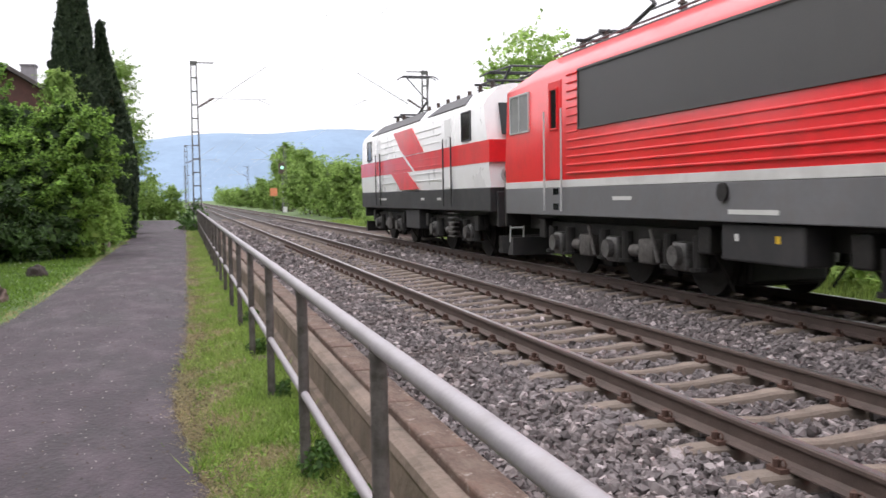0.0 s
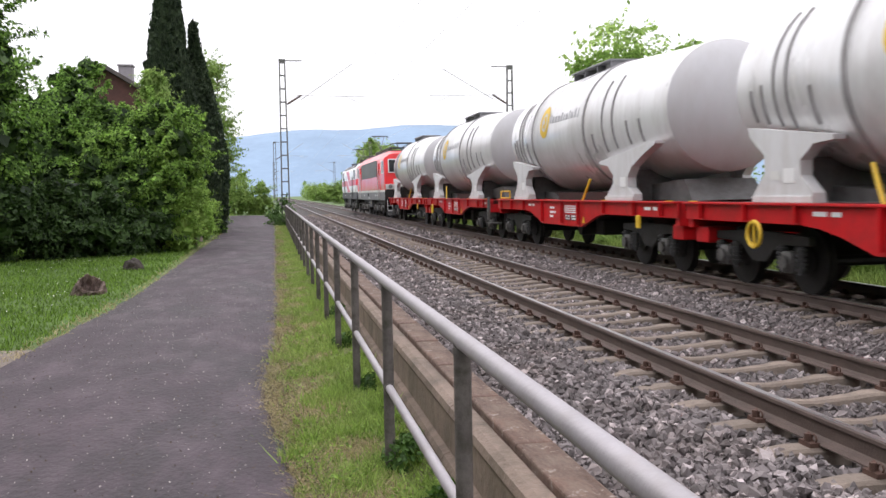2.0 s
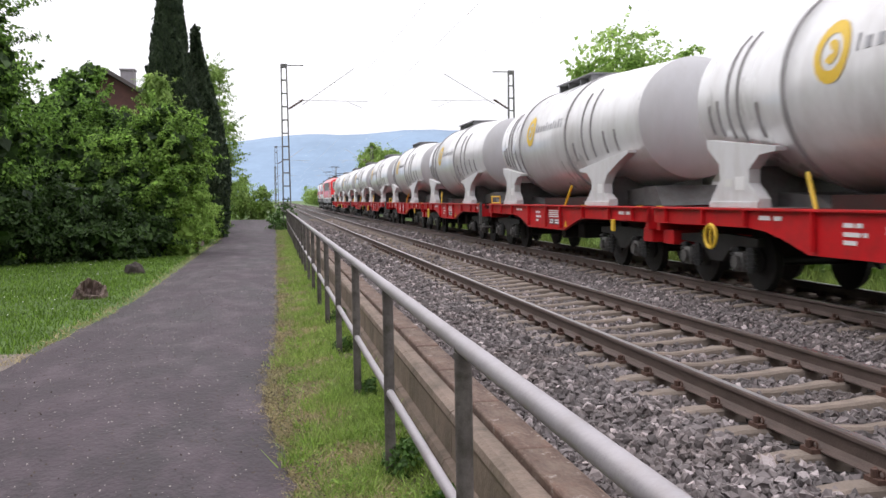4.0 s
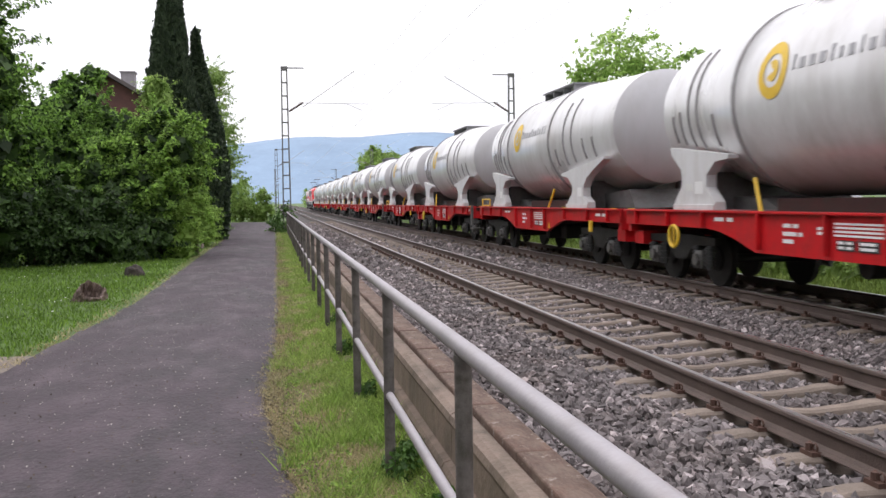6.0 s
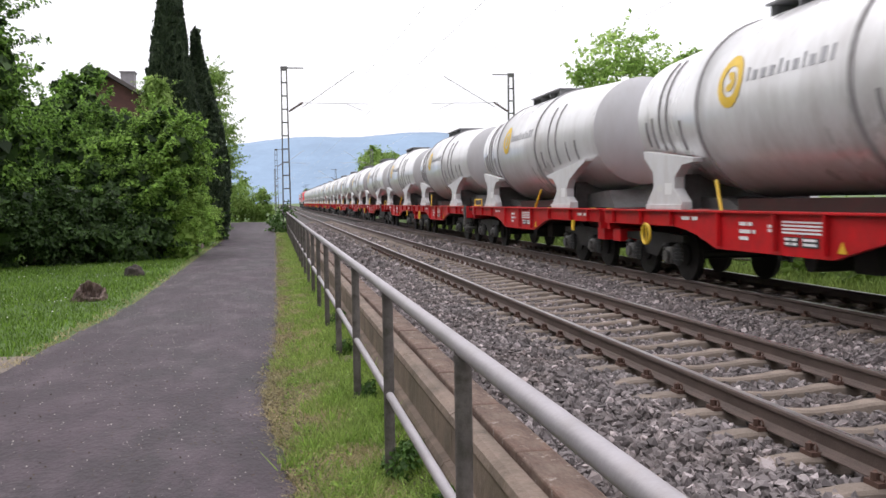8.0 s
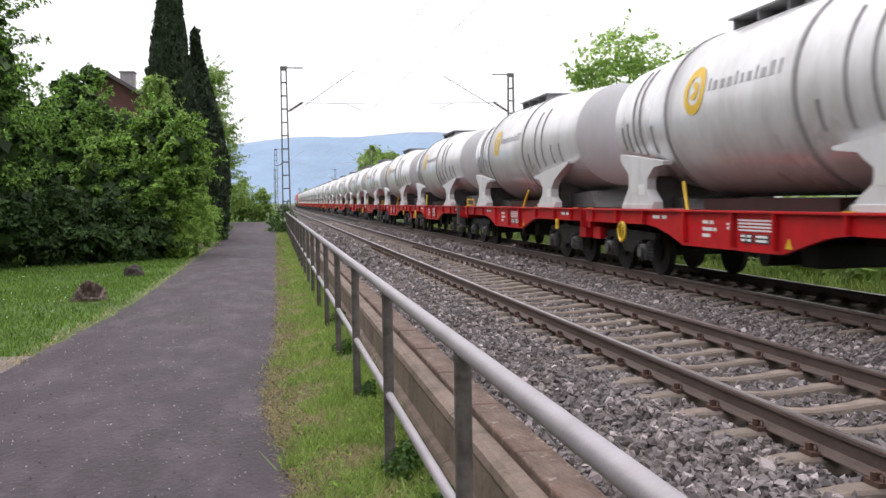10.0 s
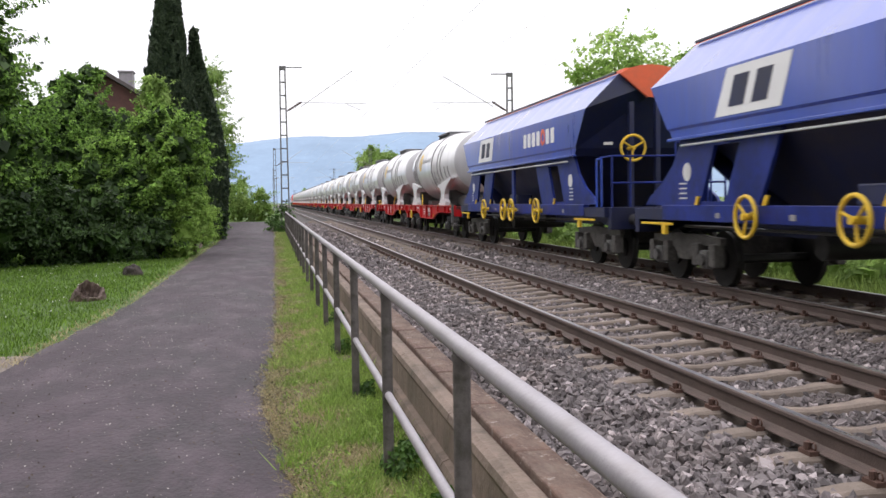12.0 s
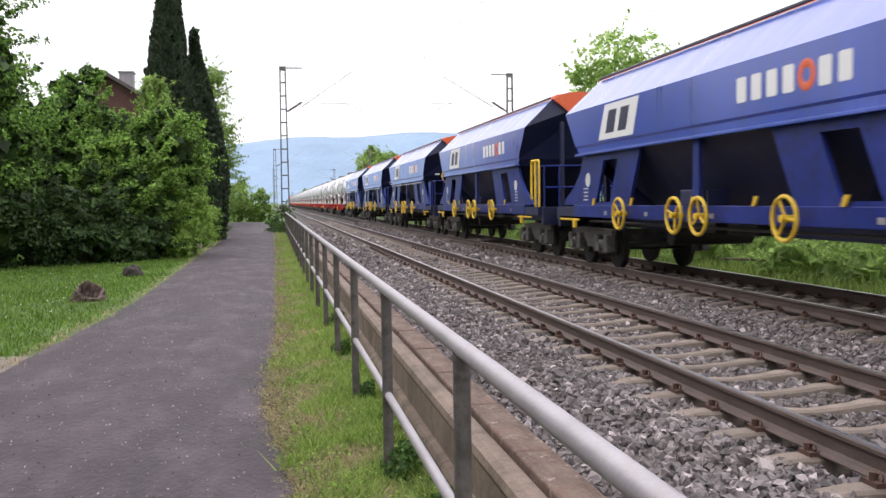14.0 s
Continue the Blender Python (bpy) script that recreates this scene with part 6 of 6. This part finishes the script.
def red_locomotive():
    L = 18.3
    t = thing("electric_locomotive", "red electric locomotive with grey frame and dark side grilles", "locomotive")
    half = [(1.48, 1.76), (1.5, 2.1), (1.5, 3.66), (1.44, 3.76), (1.12, 4.1), (0.9, 4.16)]
    bm = extrude_y(bmesh.new(), half + [(-x, z) for x, z in reversed(half)], 0, L)
    # the roof drops over both cabs
    for y in (1.4, L - 1.4):
        bmesh.ops.bisect_plane(bm, geom=bm.verts[:] + bm.edges[:] + bm.faces[:], plane_co=(0, y, 0), plane_no=(0, 1, 0))
    for v in bm.verts:
        if v.co.z > 3.6 and not 0.1 < v.co.y < L - 0.1:
            v.co.z = 3.6 + (v.co.z - 3.6) * 0.62
    end_slant(bm, L, 0.22, 2.1, 3.9)
    body = part("body", bm, "loco_red", t, "glossy bright red body shell", smooth=True)
    part("roof", box(bmesh.new(), -0.9, 0.9, 1.7, L - 1.7, 4.14, 4.22, 0.02), "roof_dark", t, "dark grey roof deck")
    part("frame", box(bmesh.new(), -1.49, 1.49, 0, L, 1.12, 1.632, 0.015), "frame_grey", t, "dark grey frame skirt")
    for y in (-0.006, L - 0.014):
        part("buffer_beam", box(bmesh.new(), -1.46, 1.46, y, y + 0.02, 1.13, 1.6), "running_gear", t, "sooty black buffer beam")
    part("stripe", box(bmesh.new(), -1.496, 1.496, -0.006, L + 0.006, 1.633, 1.765, 0.004), "stripe_grey", t, "pale grey waist stripe")
    for s in (-1, 1):
        xs = sorted((s * 1.495, s * 1.522))
        for k in range(13):
            z = 1.86 + k * 0.145
            for y0, y1 in (((3.35, 4.0), (14.5, 14.95)) if 2.62 < z + 0.04 and z < 3.65 else ((3.35, 14.95),)):
                bm = box(bmesh.new(), *xs, y0, y1, z, z + 0.035, 0.01)
                part("rib", bm, "loco_red", body)
        xg = sorted((s * 1.49, s * 1.515))
        g = part("side_grille", box(bmesh.new(), *xg, 4.05, 14.4, 2.66, 3.62), "grille", body, "long dark grey air-intake grille")
        xf = sorted((s * 1.5, s * 1.535))
        bm = bmesh.new()
        for c in ((4.02, 14.43, 2.62, 2.66), (4.02, 14.43, 3.62, 3.66), (4.02, 4.05, 2.66, 3.62), (14.4, 14.43, 2.66, 3.62)):
            box(bm, *xf, *c)
        part("grille_frame", bm, "grille", g)
        for y in (2.45, 15.2):
            dr = part("door", box(bmesh.new(), *sorted((s * 1.49, s * 1.512)), y, y + 0.62, 1.78, 3.58, 0.01), "loco_red", body, "red cab door")
            window_pane(dr, "door_window", s * 1.512, y + 0.17, y + 0.47, 2.72, 3.42, "loco_red", False)
            for yy in (y - 0.1, y + 0.72):
                part("handrail", tube(bmesh.new(), (s * 1.56, yy, 1.2), (s * 1.56, yy, 3.05), 0.02, 8), "alu", dr, "bright metal handrail")
            # flat dark plates paint the shade of footholds instead of cutting them in
            for z in (1.22, 1.5):
                part("step_recess", box(bmesh.new(), *sorted((s * 1.488, s * 1.496)), y + 0.2, y + 0.45, z, z + 0.12, 0.003), "glass_dark", dr)
        for y0, y1 in ((0.4, 1.45), (L - 1.45, L - 0.4)):
            window_pane(body, "cab_window", s * 1.5, y0, y1, 2.78, 3.5, glass="glass_pale")
        for y, w in ((12.9, 0.25), (12.5, 0.5), (5.2, 0.3), (4.6, 0.6), (3.9, 0.2)):
            part("printed_data", box(bmesh.new(), *sorted((s * 1.49, s * 1.494)), y, y + w, 1.4, 1.46), "stripe_grey", t, "plain pale printed line")
        part("nameplate_bar", box(bmesh.new(), *sorted((s * 1.49, s * 1.494)), 8.8, 9.85, 1.22, 1.28), "stripe_grey", t, "plain pale bar of lettering")
        part("filler_cap", tube(bmesh.new(), (s * 1.48, 9.95, 1.5), (s * 1.53, 9.95, 1.5), 0.12, 18), "running_gear", t, "round black filler cap")
        part("side_box", box(bmesh.new(), *sorted((s * 1.0, s * 1.4)), 8.45, 10.15, 0.62, 1.1, 0.03), "loco_black", t, "grey battery box below the frame")
        for y, mat in ((8.9, "yellow"), (9.75, "stripe_grey")):
            part("warning_mark", box(bmesh.new(), *sorted((s * 1.4, s * 1.405)), y, y + 0.09, 0.88, 0.97), mat, t)
    # end faces
    for e in (0, 1):
        f = (lambda v: v) if e == 0 else (lambda v: L - v)
        d = -1 if e == 0 else 1
        def slab(x0, x1, z0, z1, proud, mat, name, label, parent=body, bevel=0.02):
            bm = box(bmesh.new(), x0, x1, -0.03, 0.03, z0, z1, bevel)
            for v in bm.verts:
                k = max(0, min(1, (v.co.z - 2.1) / 1.8)) * 0.22
                v.co.y = f(k + (v.co.y if e == 0 else v.co.y) - proud)
            return part(name, bm, mat, parent, label)
        w = slab(-1.2, 1.2, 2.84, 3.56, 0.0, "glass_dark", "windscreen", "dark cab windscreen")
        for c in ((-1.26, 1.26, 2.78, 2.84), (-1.26, 1.26, 3.56, 3.62), (-1.26, -1.2, 2.84, 3.56), (1.2, 1.26, 2.84, 3.56), (-0.03, 0.03, 2.84, 3.56)):
            slab(*c, 0.02, "alu", "windscreen_frame", "bright metal frame", w, 0.005)
        slab(-1.44, 1.44, 1.78, 2.1, 0.02, "stripe_grey", "light_band", "pale grey band with the lamps")
        for x in (-1.15, -0.72, 0.72, 1.15):
            y = f(0.0)
            lamp = part("headlight", tube(bmesh.new(), (x, y + d * 0.04, 1.95), (x, y + d * 0.1, 1.95), 0.17, 20), "alu", body, "round lamp in a bright ring")
            part("lamp_lens", tube(bmesh.new(), (x, y + d * 0.1, 1.95), (x, y + d * 0.12, 1.95), 0.125, 20), "lamp_glass" if abs(x) > 1 else "lamp_red", lamp)
        for x0, x1 in ((-0.42, 0.42),):
            slab(x0, x1, 1.84, 2.05, 0.03, "loco_black", "number_plate", "black plate with plain pale bars")
            for k in range(6):
                slab(-0.36 + k * 0.125, -0.28 + k * 0.125, 1.9, 2.0, 0.045, "stripe_grey", "plate_bar", "", body, 0.0)
        y = f(0.02)
        part("buffer_beam", box(bmesh.new(), -1.49, 1.49, min(y, y + d * 0.12), max(y, y + d * 0.12), 0.85, 1.77, 0.02), "running_gear", t)
        buffers(t, y + d * 0.06, d)
        bm = extrude_x(bmesh.new(), [(y, 0.22), (y + d * 0.35, 0.22), (y + d * 0.12, 0.6), (y, 0.6)], -1.35, 1.35)
        part("snow_plough", bm, "loco_black", t, "sooty black rail guard")
        for s in (-1, 1):
            bm = bmesh.new()
            for xx in (1.05, 1.35):
                tube(bm, (s * xx, f(-0.16), 0.5), (s * xx, f(-0.1), 1.12), 0.02, 6)
            for z in (0.5, 0.8):
                tube(bm, (s * 1.05, f(-0.16), z), (s * 1.35, f(-0.16), z), 0.02, 6)
            part("footstep", bm, "alu", t, "hanging metal footstep")
    heavy_bogie(t, [2.4, 4.7, 6.9])
    heavy_bogie(t, [11.4, 13.6, 15.9])
    part("underside", box(bmesh.new(), -1.05, 1.05, 0.3, L - 0.3, 0.8, 1.12), "running_gear", t)
    # roof gear
    pantograph(t, 15.5, True, 4.42, 5.95)
    pantograph(t, 3.2, False, 4.42, 5.9)
    for k in range(9):
        y = 5.4 + k * 0.9
        for s in (-1, 1):
            bm = tube(bmesh.new(), (s * 0.55, y, 4.2), (s * 0.55, y, 4.52), 0.04, 8)
            for j in range(3):
                tube(bm, (s * 0.55, y, 4.27 + j * 0.08), (s * 0.55, y, 4.3 + j * 0.08), 0.08, 10)
            part("roof_insulator", bm, "insulator", t, "dark ribbed roof insulator")
    part("roof_busbar", tube(bmesh.new(), (-0.55, 4.0, 4.54), (-0.55, 13.6, 4.54), 0.02, 6), "oil_iron", t)
    for s in (-1, 1):
        part("roof_rail", tube(bmesh.new(), (s * 1.05, 1.7, 4.2), (s * 1.05, L - 1.7, 4.2), 0.02, 6), "oil_iron", t)
    return t


def white_locomotive():
    L = 15.7
    t = thing("electric_locomotive", "white electric locomotive with red band and diagonal red stripes", "locomotive")
    half = [(1.46, 1.69), (1.5, 2.0), (1.5, 3.55), (1.42, 3.72), (1.08, 4.02), (0.8, 4.08)]
    bm = extrude_y(bmesh.new(), half + [(-x, z) for x, z in reversed(half)], 0, L)
    end_slant(bm, L, 0.5, 2.4, 4.0)
    body = part("body", bm, "loco_white", t, "white body shell", smooth=True)
    part("frame", box(bmesh.new(), -1.49, 1.49, 0.02, L - 0.02, 1.14, 1.69, 0.02), "loco_black", t, "black frame skirt")
    bm = box(bmesh.new(), -1.507, 1.507, -0.008, L + 0.008, 2.26, 2.76)
    part("red_band", bm, "loco_red", body, "broad red waist band")
    for s in (-1, 1):
        xs = sorted((s * 1.5, s * 1.524))
        for outline in ([(9.8, 3.55), (7.3, 3.55), (5.9, 2.765), (8.5, 2.765)], [(10.2, 2.255), (8.0, 2.255), (6.5, 1.72), (8.9, 1.72)]):
            part("diagonal_stripe", extrude_x(bmesh.new(), outline, *xs), "loco_red", body, "red diagonal stripe")
        part("white_slash", extrude_x(bmesh.new(), [(9.0, 2.95), (8.75, 2.95), (6.85, 2.22), (7.1, 2.22)], *sorted((s * 1.524, s * 1.528))), "loco_white", body, "thin white slash")
        for k in range(8):
            z = 1.95 + k * 0.2
            part("rib", box(bmesh.new(), *sorted((s * 1.5, s * 1.52)), 4.1, 12.8, z, z + 0.025, 0.006), "loco_red" if 2.2 < z < 2.75 else "loco_white", body)
        for y0, y1 in ((2.0, 5.7), (6.6, 13.8)):
            bm = bmesh.new()
            q = [(1.435 * s, 3.715), (1.09 * s, 4.02)]
            n = Vector((0.3 * s, 0, 0.34)).normalized() * 0.02
            va = [bm.verts.new((x + n.x, y, z + n.z)) for x, z, y in ((q[0][0], q[0][1], y0), (q[0][0], q[0][1], y1), (q[1][0], q[1][1], y1 - 0.5), (q[1][0], q[1][1], y0 + 0.5))]
            vb = [bm.verts.new(v.co - n * 2) for v in va]
            bm.faces.new(va)
            for i in range(4):
                bm.faces.new((va[i], vb[i], vb[(i + 1) % 4], va[(i + 1) % 4]))
            part("roof_grille", bm, "roof_dark", body, "dark sloping roof grille")
        for y0, y1 in ((1.4, 2.1), (L - 2.1, L - 1.4)):
            window_pane(body, "cab_window", s * 1.5, y0, y1, 2.85, 3.5, "roof_dark", False)
        for y in (3.0, 3.75, L - 3.0, L - 3.75):
            part("handrail", tube(bmesh.new(), (s * 1.55, y, 1.25), (s * 1.55, y, 3.0), 0.02, 6), "oil_iron", body)
        for y in (3.1, L - 3.7):
            part("door", box(bmesh.new(), *sorted((s * 1.49, s * 1.513)), y, y + 0.6, 1.72, 3.5, 0.01), "loco_white", body, "white cab door")
            part("door_band", box(bmesh.new(), *sorted((s * 1.5, s * 1.516)), y, y + 0.6, 2.262, 2.758), "loco_red", body)
        for y, w in ((11.5, 0.9), (11.2, 0.6), (6, 0.4), (4.2, 0.4)):
            part("printed_data", box(bmesh.new(), *sorted((s * 1.49, s * 1.494)), y, y + w, 1.4, 1.47), "stripe_grey", t, "plain pale printed line")
        for k in range(6):
            part("footstep", box(bmesh.new(), *sorted((s * 1.3, s * 1.45)), 3.1, 3.7, 0.45 + 0.12 * k, 0.48 + 0.12 * k), "axle_box", t)
    for e in (0, 1):
        f = (lambda v: v) if e == 0 else (lambda v: L - v)
        d = -1 if e == 0 else 1
        bm = box(bmesh.new(), -1.15, 1.15, -0.03, 0.03, 2.88, 3.62, 0.02)
        for v in bm.verts:
            v.co.y = f(0.5 * (v.co.z - 2.4) / 1.6 + v.co.y - 0.005)
        part("windscreen", bm, "glass_dark", body, "dark cab windscreen")
        y = f(0.0)
        for x in (-1.05, 1.05):
            lamp = part("headlight", tube(bmesh.new(), (x, y, 1.98), (x, y + d * 0.07, 1.98), 0.19, 20), "alu", body, "round headlight")
            part("lamp_lens", tube(bmesh.new(), (x, y + d * 0.07, 1.98), (x, y + d * 0.09, 1.98), 0.14, 20), "lamp_glass", lamp)
        part("buffer_beam", box(bmesh.new(), -1.35, 1.35, min(y, y + d * 0.1), max(y, y + d * 0.1), 0.8, 1.6, 0.02), "loco_black", t)
        buffers(t, y + d * 0.05, d)
        part("snow_plough", extrude_x(bmesh.new(), [(y, 0.22), (y + d * 0.3, 0.22), (y + d * 0.1, 0.6), (y, 0.6)], -1.3, 1.3), "running_gear", t)
        part("end_handrail", tube(bmesh.new(), (-1.1, y + d * 0.06, 2.6), (1.1, y + d * 0.06, 2.6), 0.018, 6), "oil_iron", body)
    heavy_bogie(t, [2.3, 5.6])
    heavy_bogie(t, [10.1, 13.4])
    part("underside", box(bmesh.new(), -1.05, 1.05, 0.3, L - 0.3, 0.8, 1.14), "running_gear", t)
    for s in (-1, 1):
        part("side_box", box(bmesh.new(), *sorted((s * 1.0, s * 1.4)), 7.0, 8.7, 0.55, 1.12, 0.03), "loco_black", t)
    part("roof", box(bmesh.new(), -0.8, 0.8, 1.3, L - 1.3, 4.07, 4.13, 0.02), "roof_dark", t, "dark roof deck")
    pantograph(t, 12.2, True, 4.34, 5.75)
    pantograph(t, 2.6, False, 4.34, 5.75)
    for k in range(5):
        part("roof_insulator", tube(bmesh.new(), (-0.4, 5 + k * 1.1, 4.12), (-0.4, 5 + k * 1.1, 4.4), 0.06, 8), "insulator", t)
    return t


# ======== the train as one consist ========
SHORT, PITCH = 13.5, 27.2
RUN = [(0.0, -27.0), (0.4, -15.95), (1.0, 0.66), (2.0, 28.45), (3.2, 61.9), (5.3, 120.5), (7.5, 181.7), (10.5, 265.1), (11.0, 279.0), (11.6, 295.55), (12.0, 306.5), (13.0, 333.65), (14.0, 360.89)]
consist = [(red_locomotive(), 27.55), (white_locomotive(), 27.55 + 19.35)]
first_tank = tank_wagon(PITCH - SHORT, True, False, "light grey tank wagon coupled behind the red locomotive", False)
front_tank = tank_wagon(PITCH - SHORT, True, False, "light grey tank wagon with red underframe, coupled in pairs")
rear_tank = tank_wagon(SHORT, False, True, "light grey tank wagon with red underframe and yellow handrail")
for k in range(11):
    consist.append((first_tank if k == 0 else front_tank if k == 1 else copy_thing(front_tank, pose(0, 0, 0)), SHORT - PITCH * k))
    consist.append((rear_tank if k == 0 else copy_thing(rear_tank, pose(0, 0, 0)), -PITCH * k))
hopper = hopper_wagon("blue covered hopper wagon with yellow handwheels and orange roof")
hooped = hopper_wagon("blue covered hopper wagon with yellow handwheels and tall grab hoops", False)
for k in range(6):
    first = hopper if k < 3 else hooped
    consist.append((first if k in (0, 3) else copy_thing(first, pose(0, 0, 0)), -10 * PITCH - 0.6 - HL * (k + 1)))


def motions():
    for vehicle, ahead in consist:
        walk(vehicle, [(t, pose(FAR_C, s + ahead, 0)) for t, s in RUN])


motions()
